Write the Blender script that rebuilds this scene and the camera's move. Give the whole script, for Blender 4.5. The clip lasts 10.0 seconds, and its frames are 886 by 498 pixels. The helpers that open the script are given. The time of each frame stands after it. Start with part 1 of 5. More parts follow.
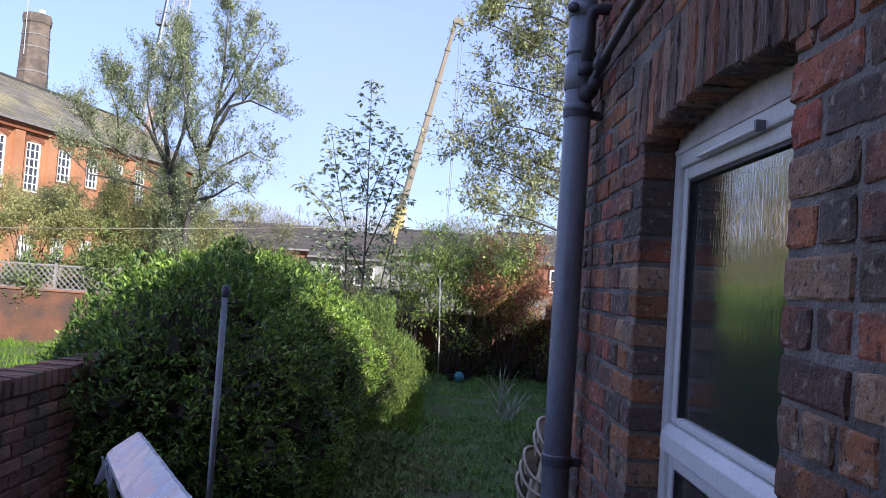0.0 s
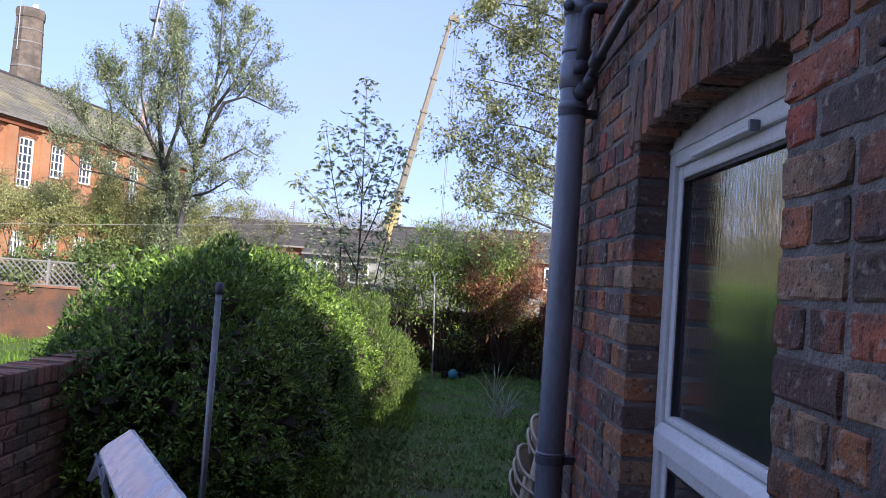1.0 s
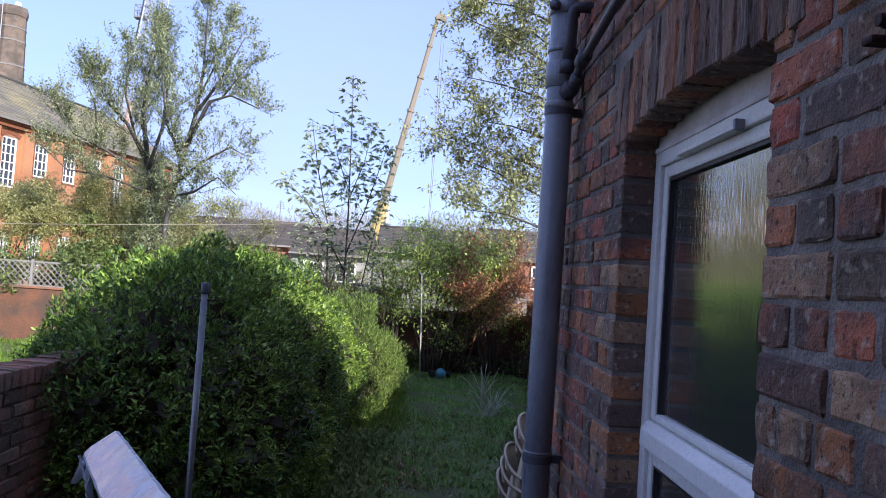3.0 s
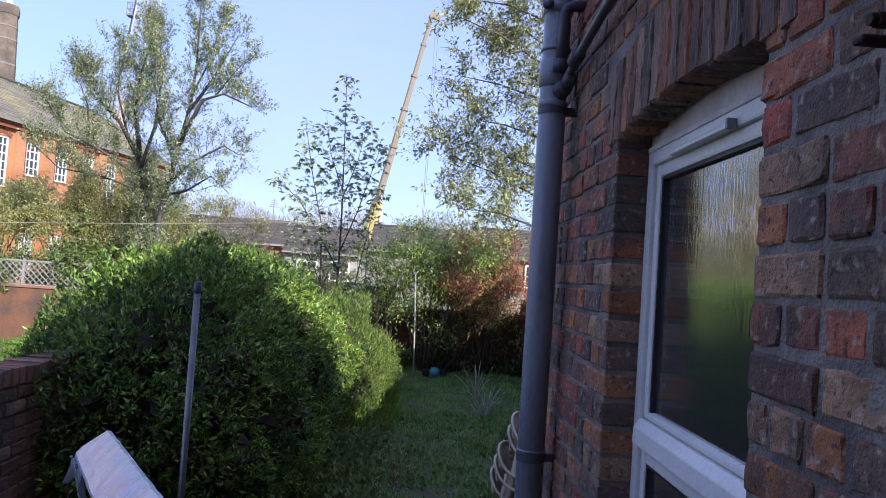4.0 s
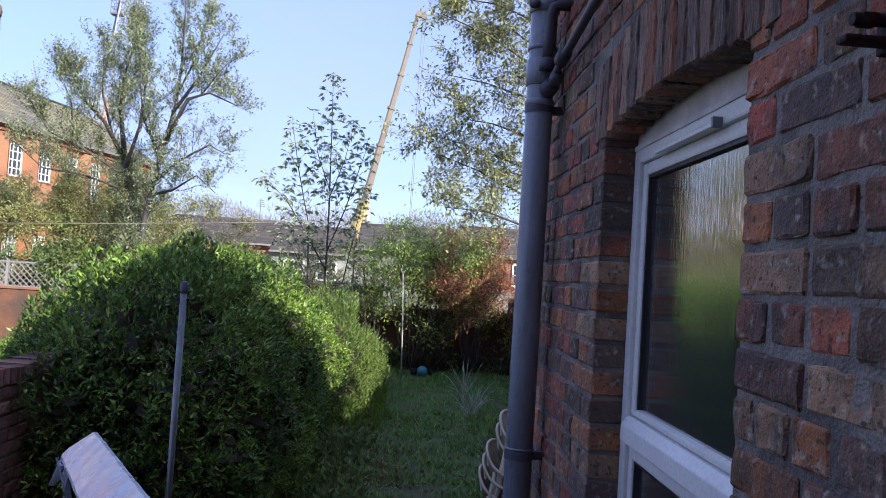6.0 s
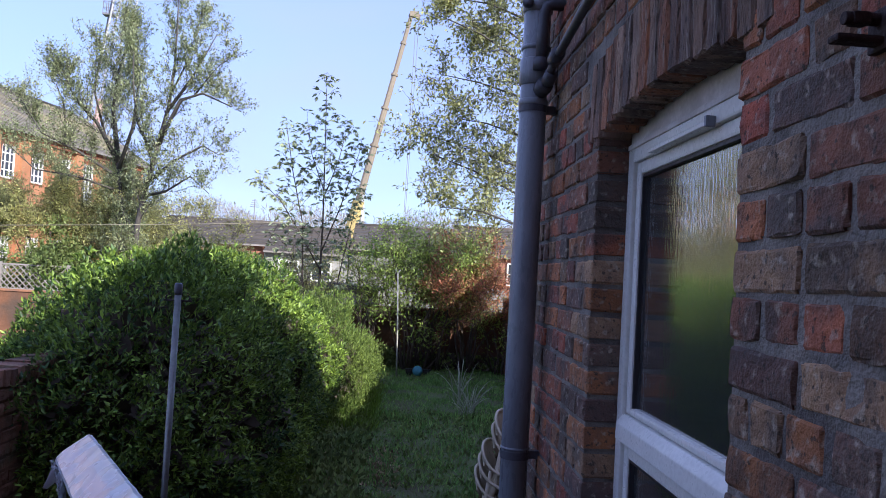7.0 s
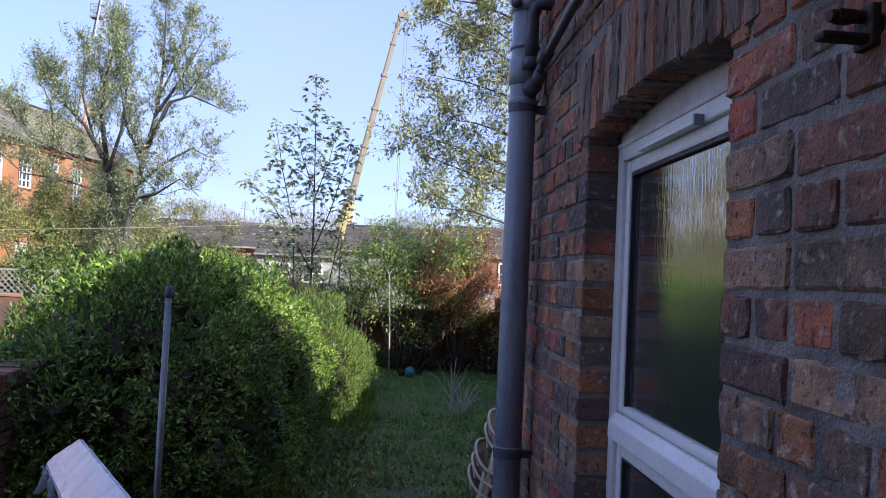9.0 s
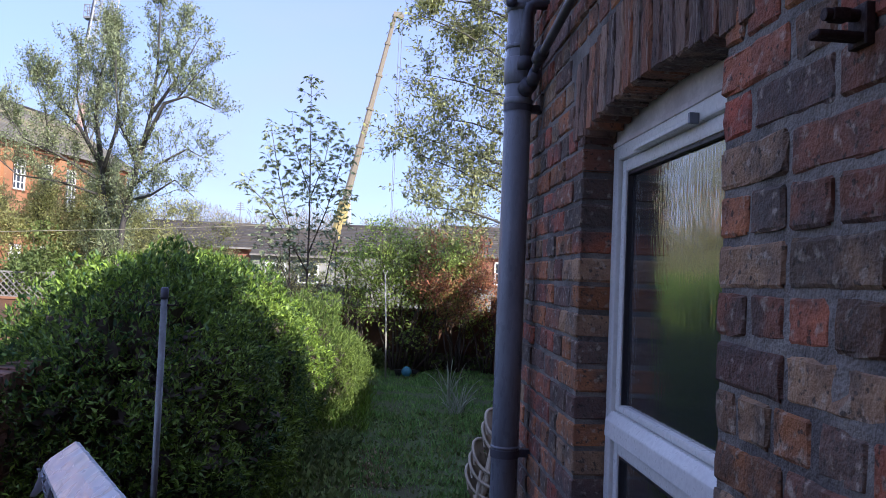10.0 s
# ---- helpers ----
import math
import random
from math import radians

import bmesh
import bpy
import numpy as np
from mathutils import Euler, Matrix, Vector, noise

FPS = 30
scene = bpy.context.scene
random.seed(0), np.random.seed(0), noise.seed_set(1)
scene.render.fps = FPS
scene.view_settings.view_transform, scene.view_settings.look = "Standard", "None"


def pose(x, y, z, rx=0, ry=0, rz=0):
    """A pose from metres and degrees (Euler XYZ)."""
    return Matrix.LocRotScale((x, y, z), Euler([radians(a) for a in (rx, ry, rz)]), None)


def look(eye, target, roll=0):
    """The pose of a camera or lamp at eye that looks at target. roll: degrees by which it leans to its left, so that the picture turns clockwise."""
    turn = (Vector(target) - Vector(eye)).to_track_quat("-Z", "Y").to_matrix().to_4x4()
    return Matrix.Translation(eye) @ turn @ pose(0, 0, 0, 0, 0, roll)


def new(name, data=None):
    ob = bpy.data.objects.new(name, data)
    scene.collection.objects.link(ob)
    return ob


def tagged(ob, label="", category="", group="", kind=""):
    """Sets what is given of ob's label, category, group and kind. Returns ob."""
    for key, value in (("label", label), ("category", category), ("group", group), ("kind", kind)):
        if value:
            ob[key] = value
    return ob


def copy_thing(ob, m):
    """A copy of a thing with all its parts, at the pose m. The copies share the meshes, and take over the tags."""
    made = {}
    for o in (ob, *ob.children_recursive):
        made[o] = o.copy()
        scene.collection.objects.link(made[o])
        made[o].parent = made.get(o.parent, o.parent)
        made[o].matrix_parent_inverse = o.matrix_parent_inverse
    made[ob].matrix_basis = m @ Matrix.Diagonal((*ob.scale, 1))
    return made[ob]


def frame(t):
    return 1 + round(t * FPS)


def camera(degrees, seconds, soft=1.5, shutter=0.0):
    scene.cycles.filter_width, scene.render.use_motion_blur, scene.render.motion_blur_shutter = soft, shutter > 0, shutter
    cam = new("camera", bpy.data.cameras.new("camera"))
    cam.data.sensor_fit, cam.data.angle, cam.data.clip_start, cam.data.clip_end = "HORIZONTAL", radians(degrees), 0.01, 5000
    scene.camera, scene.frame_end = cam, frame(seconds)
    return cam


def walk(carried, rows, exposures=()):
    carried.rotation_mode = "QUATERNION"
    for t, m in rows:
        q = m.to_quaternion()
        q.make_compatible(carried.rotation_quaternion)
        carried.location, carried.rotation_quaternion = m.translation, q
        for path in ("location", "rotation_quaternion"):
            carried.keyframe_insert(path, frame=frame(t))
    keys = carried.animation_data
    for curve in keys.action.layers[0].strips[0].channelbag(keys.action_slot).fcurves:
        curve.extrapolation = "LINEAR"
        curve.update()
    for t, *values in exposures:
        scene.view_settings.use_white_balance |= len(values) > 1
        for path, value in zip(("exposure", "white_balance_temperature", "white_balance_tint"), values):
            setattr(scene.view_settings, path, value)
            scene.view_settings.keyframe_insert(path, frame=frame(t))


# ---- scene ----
cam = camera(61.3, 10.0, soft=0.75)
PATH = [
    (0, (0.0, 0.0, 2.4), (0.001, 1.999, 2.484), 3.9),
    (0.5, (0.001, 0.001, 2.402), (0.009, 1.999, 2.484), 3.9),
    (1, (0.0, 0.001, 2.402), (0.016, 1.999, 2.48), 4.1),
    (1.5, (0.0, 0.001, 2.403), (0.024, 1.999, 2.48), 4.1),
    (2, (0.001, 0.001, 2.403), (0.034, 2.0, 2.48), 4.1),
    (2.5, (0.001, 0.002, 2.403), (0.043, 2.0, 2.481), 4.0),
    (4, (0.003, 0.004, 2.403), (0.07, 2.002, 2.479), 3.9),
    (4.5, (0.002, 0.004, 2.403), (0.079, 2.001, 2.478), 3.9),
    (5, (0.002, 0.003, 2.403), (0.087, 2.0, 2.478), 3.9),
    (5.5, (0.002, 0.003, 2.403), (0.095, 1.999, 2.478), 3.8),
    (7, (0.002, 0.002, 2.404), (0.117, 1.997, 2.479), 3.3),
    (7.5, (0.002, 0.004, 2.404), (0.124, 1.998, 2.48), 3.2),
    (8, (0.002, 0.002, 2.404), (0.13, 1.996, 2.479), 3.0),
    (8.5, (0.002, 0.001, 2.404), (0.136, 1.995, 2.48), 2.9),
    (9, (0.003, 0.002, 2.404), (0.141, 1.996, 2.481), 2.7),
    (9.5, (0.002, 0.002, 2.405), (0.146, 1.996, 2.481), 2.5),
    (10, (0.002, 0.002, 2.404), (0.151, 1.995, 2.481), 2.4),
]
walk(cam, [(t, look(eye, ahead, roll)) for t, eye, ahead, roll in PATH],
     exposures=[(0.0, 1.28, 5850, 13), (10.0, 1.28, 5850, 13)])

# ---------------------------------------------------------------- light
SUN_TURN, SUN_HIGH = 54.0, 27.0      # degrees from +x towards -y; elevation
to_sun = Vector((math.cos(radians(SUN_TURN)) * math.cos(radians(SUN_HIGH)),
                 -math.sin(radians(SUN_TURN)) * math.cos(radians(SUN_HIGH)), math.sin(radians(SUN_HIGH))))
world = bpy.data.worlds.new("sky")
scene.world = world
world.use_nodes = True
wn, wl = world.node_tree.nodes, world.node_tree.links
sky = wn.new("ShaderNodeTexSky")
sky.sky_type, sky.sun_disc = "NISHITA", False
sky.sun_elevation, sky.sun_rotation = radians(SUN_HIGH), radians(90 + SUN_TURN)
sky.air_density, sky.dust_density, sky.ozone_density = 1.0, 1.2, 3.0
wco = wn.new("ShaderNodeTexCoord")
wmap = wn.new("ShaderNodeMapping")
wmap.inputs["Scale"].default_value = (1.2, 1.2, 3.4)
wnoise = wn.new("ShaderNodeTexNoise")
wnoise.inputs["Scale"].default_value, wnoise.inputs["Detail"].default_value = 1.7, 5.0
wramp = wn.new("ShaderNodeMapRange")
for key, value in (("From Min", 0.42), ("From Max", 0.78), ("To Min", 0.55), ("To Max", 0.88)):
    wramp.inputs[key].default_value = value
wmix = wn.new("ShaderNodeMix")
wmix.data_type = "RGBA"
wmix.inputs["B"].default_value = (2.65, 2.95, 5.5, 1)
wl.new(wco.outputs["Generated"], wmap.inputs["Vector"])
wl.new(wmap.outputs["Vector"], wnoise.inputs["Vector"])
wl.new(wnoise.outputs["Fac"], wramp.inputs["Value"])
wl.new(wramp.outputs["Result"], wmix.inputs["Factor"])
wl.new(sky.outputs["Color"], wmix.inputs["A"])
wl.new(wmix.outputs["Result"], wn["Background"].inputs["Color"])
wn["Background"].inputs["Strength"].default_value = 0.105
sun = new("sun", bpy.data.lights.new("sun", "SUN"))
sun.data.energy, sun.data.angle, sun.data.color = 3.7, radians(0.6), (1.0, 0.91, 0.77)
sun.matrix_world = look(to_sun * 60, (0, 0, 0))


# ---------------------------------------------------------------- materials
def surface(name, one, two, big=2.0, fine=40.0, rough=0.8, metal=0.0, bump=0.3, bump_size=0.01, stain=None, stain_scale=1.2,
            stain_amount=0.5, vary="", amount=0.3, stretch=(1, 1, 1), spec=0.4, hue=0.0, palette=(), lumps=0.0, fleck=None):
    """A worn surface: two colours by a coarse and a fine grain, stains, relief, and a shade of its own for each piece."""
    m = bpy.data.materials.new(name)
    m.use_nodes = True
    n, l = m.node_tree.nodes, m.node_tree.links
    b = n["Principled BSDF"]
    g = n.new("ShaderNodeNewGeometry")
    mp = n.new("ShaderNodeMapping")
    mp.inputs["Scale"].default_value = stretch
    l.new(g.outputs["Position"], mp.inputs["Vector"])

    def grain(scale, detail=4.0):
        t = n.new("ShaderNodeTexNoise")
        t.inputs["Scale"].default_value, t.inputs["Detail"].default_value = scale, detail
        l.new(mp.outputs["Vector"], t.inputs["Vector"])
        return t.outputs["Fac"]

    def blend(fac, a, c, kind="MIX"):
        x = n.new("ShaderNodeMix")
        x.data_type, x.blend_type = "RGBA", kind
        for key, v in (("Factor", fac), ("A", a), ("B", c)):
            if isinstance(v, (tuple, float)):
                x.inputs[key].default_value = (*v, 1) if isinstance(v, tuple) else v
            else:
                l.new(v, x.inputs[key])
        return x.outputs["Result"]

    def ranged(v, a, c, lo=0.0, hi=1.0):
        x = n.new("ShaderNodeMapRange")
        for key, value in (("From Min", a), ("From Max", c), ("To Min", lo), ("To Max", hi)):
            x.inputs[key].default_value = value
        l.new(v, x.inputs["Value"])
        return x.outputs["Result"]

    small = grain(fine)
    if palette:
        ramp = n.new("ShaderNodeValToRGB")
        ramp.color_ramp.interpolation = "CONSTANT"
        w = n.new("ShaderNodeTexWhiteNoise")
        w.noise_dimensions = "1D"
        l.new(n.new("ShaderNodeObjectInfo").outputs["Random"] if vary == "object" else g.outputs["Random Per Island"], w.inputs["W"])
        while len(ramp.color_ramp.elements) < len(palette):
            ramp.color_ramp.elements.new(0.5)
        for i, c in enumerate(palette):
            ramp.color_ramp.elements[i].position, ramp.color_ramp.elements[i].color = i / len(palette), (*c, 1)
        l.new(w.outputs["Value"], ramp.inputs["Fac"])
        one = tuple(sum(c[i] for c in palette) / len(palette) for i in range(3))
        col = blend(ranged(grain(big), 0.35, 0.75, 0.0, 0.55), ramp.outputs["Color"], two)
    else:
        col = blend(ranged(grain(big), 0.32, 0.68), one, two)
    col = blend(ranged(small, 0.3, 0.75, 0.0, 0.45), col, tuple(c * 0.55 for c in one))
    if stain:
        col = blend(ranged(grain(stain_scale, 6.0), 0.44, 0.62, 0.0, stain_amount), col, stain)
    if fleck:
        col = blend(ranged(grain(38.0, 5.0), 0.57, 0.68, 0.0, 0.6), col, fleck)
        col = blend(ranged(grain(70.0, 5.0), 0.58, 0.66, 0.0, 0.8), col, tuple(c * 0.12 for c in fleck))
    if vary:
        src = n.new("ShaderNodeObjectInfo").outputs["Random"] if vary == "object" else g.outputs["Random Per Island"]
        hs = n.new("ShaderNodeHueSaturation")
        l.new(ranged(src, 0.0, 1.0, 1.0 - amount, 1.0 + amount), hs.inputs["Value"])
        if hue:
            w = n.new("ShaderNodeTexWhiteNoise")
            w.noise_dimensions = "1D"
            l.new(src, w.inputs["W"])
            l.new(ranged(w.outputs["Value"], 0.0, 1.0, 0.5 - hue, 0.5 + hue), hs.inputs["Hue"])
        l.new(col, hs.inputs["Color"])
        col = hs.outputs["Color"]
    l.new(col, b.inputs["Base Color"])
    l.new(ranged(small, 0.3, 0.7, max(rough - 0.12, 0.03), min(rough + 0.1, 1.0)), b.inputs["Roughness"])
    b.inputs["Metallic"].default_value = metal
    b.inputs["Specular IOR Level"].default_value = spec
    if bump:
        bp = n.new("ShaderNodeBump")
        bp.inputs["Strength"].default_value, bp.inputs["Distance"].default_value = bump, bump_size
        l.new(small, bp.inputs["Height"])
        if lumps:
            bq = n.new("ShaderNodeBump")
            bq.inputs["Strength"].default_value, bq.inputs["Distance"].default_value = 1.0, lumps
            l.new(grain(fine / 3.6, 3.0), bq.inputs["Height"])
            l.new(bq.outputs["Normal"], bp.inputs["Normal"])
        l.new(bp.outputs["Normal"], b.inputs["Normal"])
    return m


def foliage(name, one, two, shine=0.45, through_light=0.35, amount=0.45, other=None, patch=0.8):
    """Leaves: a shade of its own for each leaf, two greens in patches, light that shines through."""
    m = bpy.data.materials.new(name)
    m.use_nodes = True
    n, l = m.node_tree.nodes, m.node_tree.links
    b, out = n["Principled BSDF"], n["Material Output"]
    g = n.new("ShaderNodeNewGeometry")
    t = n.new("ShaderNodeTexNoise")
    t.inputs["Scale"].default_value = patch
    l.new(g.outputs["Position"], t.inputs["Vector"])
    w = n.new("ShaderNodeTexWhiteNoise")
    w.noise_dimensions = "1D"
    l.new(g.outputs["Random Per Island"], w.inputs["W"])
    add = n.new("ShaderNodeMath")
    add.operation = "MULTIPLY_ADD"
    add.inputs[1].default_value = 0.45
    l.new(w.outputs["Value"], add.inputs[0])
    l.new(t.outputs["Fac"], add.inputs[2])
    ramp = n.new("ShaderNodeValToRGB")
    ramp.color_ramp.elements[0].position, ramp.color_ramp.elements[0].color = 0.45, (*one, 1)
    ramp.color_ramp.elements[1].position, ramp.color_ramp.elements[1].color = 0.95, (*two, 1)
    if other:
        e = ramp.color_ramp.elements.new(0.78)
        e.color = (*other, 1)
    l.new(add.outputs[0], ramp.inputs["Fac"])
    hs = n.new("ShaderNodeHueSaturation")
    mr = n.new("ShaderNodeMapRange")
    mr.inputs["To Min"].default_value, mr.inputs["To Max"].default_value = 1 - amount, 1 + amount
    l.new(g.outputs["Random Per Island"], mr.inputs["Value"])
    l.new(mr.outputs["Result"], hs.inputs["Value"])
    l.new(ramp.outputs["Color"], hs.inputs["Color"])
    l.new(hs.outputs["Color"], b.inputs["Base Color"])
    b.inputs["Roughness"].default_value = 1 - shine
    b.inputs["Specular IOR Level"].default_value = 0.35
    tr = n.new("ShaderNodeBsdfTranslucent")
    l.new(hs.outputs["Color"], tr.inputs["Color"])
    mix = n.new("ShaderNodeMixShader")
    mix.inputs["Fac"].default_value = through_light
    l.new(b.outputs["BSDF"], mix.inputs[1])
    l.new(tr.outputs["BSDF"], mix.inputs[2])
    l.new(mix.outputs["Shader"], out.inputs["Surface"])
    return m


M_BRICK = surface("worn_red_brick", (0.46, 0.15, 0.075), (0.16, 0.085, 0.070), 14, 190, 0.9, bump=0.8, bump_size=0.004, palette=((0.46, 0.16, 0.065), (0.33, 0.125, 0.062), (0.14, 0.105, 0.08), (0.42, 0.155, 0.072), (0.54, 0.22, 0.09), (0.26, 0.115, 0.07), (0.11, 0.093, 0.075), (0.40, 0.26, 0.155), (0.38, 0.135, 0.06), (0.17, 0.107, 0.075)), lumps=0.007, fleck=(0.42, 0.37, 0.29),
                  stain=(0.080, 0.073, 0.062), stain_scale=9.0, stain_amount=0.75, vary="object", amount=0.2, hue=0.018)
M_SOLDIER = surface("streaked_arch_brick", (0.40, 0.17, 0.11), (0.13, 0.10, 0.085), 9, 120, 0.92, bump=1.0, bump_size=0.012, lumps=0.008, fleck=(0.42, 0.37, 0.29),
                    palette=((0.36, 0.20, 0.13), (0.46, 0.19, 0.095), (0.22, 0.165, 0.13), (0.42, 0.29, 0.20), (0.28, 0.18, 0.13), (0.50, 0.21, 0.10)),
                    stain=(0.09, 0.08, 0.07), stain_scale=7.0, stain_amount=0.75, vary="object", amount=0.25, stretch=(1, 2.2, 0.35))
M_MORTAR = surface("grey_mortar", (0.27, 0.255, 0.215), (0.17, 0.16, 0.14), 8, 160, 0.95, bump=0.8, bump_size=0.006, lumps=0.01,
                   stain=(0.075, 0.07, 0.065), stain_scale=4, stain_amount=0.7)
M_OLDBRICK = surface("mossy_garden_brick", (0.27, 0.13, 0.08), (0.18, 0.105, 0.08), 5, 90, 0.95, bump=0.7, bump_size=0.008, lumps=0.014,
                     stain=(0.09, 0.095, 0.055), stain_scale=4, stain_amount=0.7, vary="object", amount=0.4)
M_FARBRICK = surface("weathered_wall_brick", (0.27, 0.125, 0.07), (0.17, 0.085, 0.055), 2.2, 16, 0.95, bump=0.5, bump_size=0.02,
                     stain=(0.10, 0.075, 0.06), stain_scale=1.6, stain_amount=0.75, vary="object", amount=0.3)
M_SCHOOL = surface("orange_school_brick", (0.46, 0.23, 0.115), (0.39, 0.185, 0.095), 0.5, 9, 0.9, bump=0.3, bump_size=0.02,
                   stain=(0.30, 0.11, 0.05), stain_scale=0.35, stain_amount=0.5)
M_SCHOOLDARK = surface("dark_brick_band", (0.24, 0.085, 0.04), (0.18, 0.07, 0.04), 0.8, 9, 0.9, bump=0.3, bump_size=0.02)
M_HOUSEBRICK = surface("red_house_brick", (0.38, 0.165, 0.105), (0.31, 0.13, 0.085), 0.6, 9, 0.9, bump=0.3, bump_size=0.02)
M_CHIMBRICK = surface("sooty_stack_brick", (0.21, 0.16, 0.12), (0.14, 0.11, 0.09), 0.5, 5, 0.95, bump=0.6, bump_size=0.05,
                      stain=(0.085, 0.07, 0.058), stain_scale=1.1, stain_amount=0.8)
M_SLATE = surface("grey_roof_slate", (0.17, 0.155, 0.12), (0.12, 0.11, 0.095), 0.35, 6, 0.8, bump=0.3, bump_size=0.02,
                  stain=(0.25, 0.22, 0.12), stain_scale=0.35, stain_amount=0.85, vary="island", amount=0.22)
M_ROOFTILE = surface("brown_roof_tile", (0.10, 0.085, 0.07), (0.065, 0.06, 0.055), 0.5, 6, 0.85, bump=0.3, bump_size=0.02,
                     vary="island", amount=0.25)
M_UPVC = surface("white_plastic_frame", (0.78, 0.80, 0.74), (0.71, 0.73, 0.68), 4, 60, 0.35, bump=0.05, bump_size=0.002,
                 stain=(0.50, 0.50, 0.46), stain_scale=9, stain_amount=0.12)
M_WHITEWOOD = surface("chalky_white_paint", (0.74, 0.72, 0.68), (0.62, 0.60, 0.56), 5, 80, 0.7, bump=0.3, bump_size=0.003,
                      stain=(0.33, 0.31, 0.28), stain_scale=7, stain_amount=0.4)
M_WHITEFAR = surface("white_painted_joinery", (0.80, 0.79, 0.75), (0.70, 0.69, 0.66), 1, 8, 0.6, bump=0)
M_RENDER = surface("white_render", (0.30, 0.29, 0.265), (0.24, 0.235, 0.22), 0.7, 8, 0.9, bump=0.2, bump_size=0.01,
                   stain=(0.36, 0.35, 0.33), stain_scale=0.5, stain_amount=0.4)
M_DARKGLASS = surface("dark_window_glass", (0.03, 0.035, 0.045), (0.05, 0.055, 0.065), 0.7, 3, 0.12, bump=0, spec=0.8)
M_PIPE = surface("grey_plastic_pipe", (0.26, 0.29, 0.32), (0.205, 0.23, 0.26), 5, 50, 0.32, bump=0.12, bump_size=0.002,
                 stain=(0.10, 0.105, 0.12), stain_scale=8, stain_amount=0.6, stretch=(1, 1, 0.25))
M_PIPEDARK = surface("dark_grey_plastic", (0.085, 0.09, 0.105), (0.06, 0.064, 0.078), 8, 60, 0.45, bump=0.15, bump_size=0.002)
M_IRON = surface("rusty_black_iron", (0.022, 0.018, 0.018), (0.045, 0.026, 0.02), 20, 150, 0.8, bump=0.6, bump_size=0.003)
M_STEEL = surface("galvanised_steel_tube", (0.22, 0.235, 0.215), (0.15, 0.16, 0.15), 9, 90, 0.45, metal=0.75, bump=0.15, bump_size=0.002,
                  stain=(0.14, 0.13, 0.13), stain_scale=12, stain_amount=0.5)
M_WRAP = surface("white_paper_wrap", (0.74, 0.78, 0.76), (0.64, 0.69, 0.70), 7, 14, 0.28, bump=0.2, bump_size=0.004, stretch=(1, 0.6, 1),
                 stain=(0.40, 0.46, 0.58), stain_scale=6, stain_amount=0.45)
M_TARP = surface("dark_navy_sheet", (0.016, 0.02, 0.04), (0.010, 0.012, 0.026), 6, 60, 0.5, bump=0.3, bump_size=0.006)
M_CHAIR = surface("cream_plastic", (0.62, 0.54, 0.38), (0.54, 0.47, 0.33), 6, 60, 0.5, bump=0.08, bump_size=0.002,
                  stain=(0.36, 0.32, 0.22), stain_scale=9, stain_amount=0.5)
M_BALL = surface("teal_rubber", (0.07, 0.27, 0.33), (0.06, 0.22, 0.28), 8, 60, 0.5, bump=0.1, bump_size=0.003)
M_BLACKPLASTIC = surface("black_plastic", (0.015, 0.016, 0.018), (0.022, 0.022, 0.024), 9, 60, 0.5, bump=0.1, bump_size=0.003)
M_POST = surface("white_painted_pole", (0.46, 0.44, 0.39), (0.37, 0.36, 0.32), 6, 50, 0.5, bump=0.1, bump_size=0.002)
M_CABLE = surface("pale_plastic_line", (0.30, 0.28, 0.19), (0.24, 0.22, 0.16), 6, 50, 0.6, bump=0)
M_CRANE = surface("tan_yellow_crane_paint", (0.27, 0.225, 0.165), (0.22, 0.185, 0.14), 0.3, 4, 0.5, bump=0.05, bump_size=0.02)
M_YELLOW = surface("yellow_crane_paint", (0.44, 0.35, 0.14), (0.38, 0.30, 0.12), 0.3, 4, 0.5, bump=0.05, bump_size=0.02)
M_LATTICE = surface("pale_grey_steel_lattice", (0.42, 0.42, 0.42), (0.33, 0.34, 0.35), 0.3, 4, 0.5, bump=0)
M_REDSTEEL = surface("faded_red_steel", (0.50, 0.33, 0.30), (0.44, 0.29, 0.27), 0.3, 4, 0.5, bump=0)
M_WIRE = surface("grey_hoist_rope", (0.22, 0.22, 0.24), (0.18, 0.18, 0.20), 1, 4, 0.6, bump=0)
M_BARK = surface("grey_brown_bark", (0.10, 0.09, 0.08), (0.065, 0.058, 0.052), 4, 40, 0.95, bump=0.7, bump_size=0.02, stretch=(1, 1, 0.3))
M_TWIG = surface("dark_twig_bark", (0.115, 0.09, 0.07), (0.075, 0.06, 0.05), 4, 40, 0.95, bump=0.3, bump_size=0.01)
M_SOIL = surface("lawn_soil", (0.11, 0.145, 0.05), (0.085, 0.11, 0.042), 1.1, 30, 0.95, bump=0.7, bump_size=0.03,
                 stain=(0.07, 0.055, 0.032), stain_scale=1.6, stain_amount=0.6)
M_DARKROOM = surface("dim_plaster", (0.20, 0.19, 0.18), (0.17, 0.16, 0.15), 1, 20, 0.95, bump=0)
M_TRELLIS = surface("bleached_trellis", (0.30, 0.28, 0.26), (0.24, 0.225, 0.21), 4, 30, 0.8, bump=0)
M_FENCE = surface("grey_timber_board", (0.24, 0.22, 0.20), (0.18, 0.165, 0.15), 3, 40, 0.9, bump=0.4, bump_size=0.006,
                  vary="object", amount=0.2, stretch=(0.4, 1, 1))
M_LAUREL = foliage("glossy_evergreen_leaf", (0.034, 0.080, 0.028), (0.27, 0.39, 0.06), 0.56, 0.26, 0.45, patch=0.9)
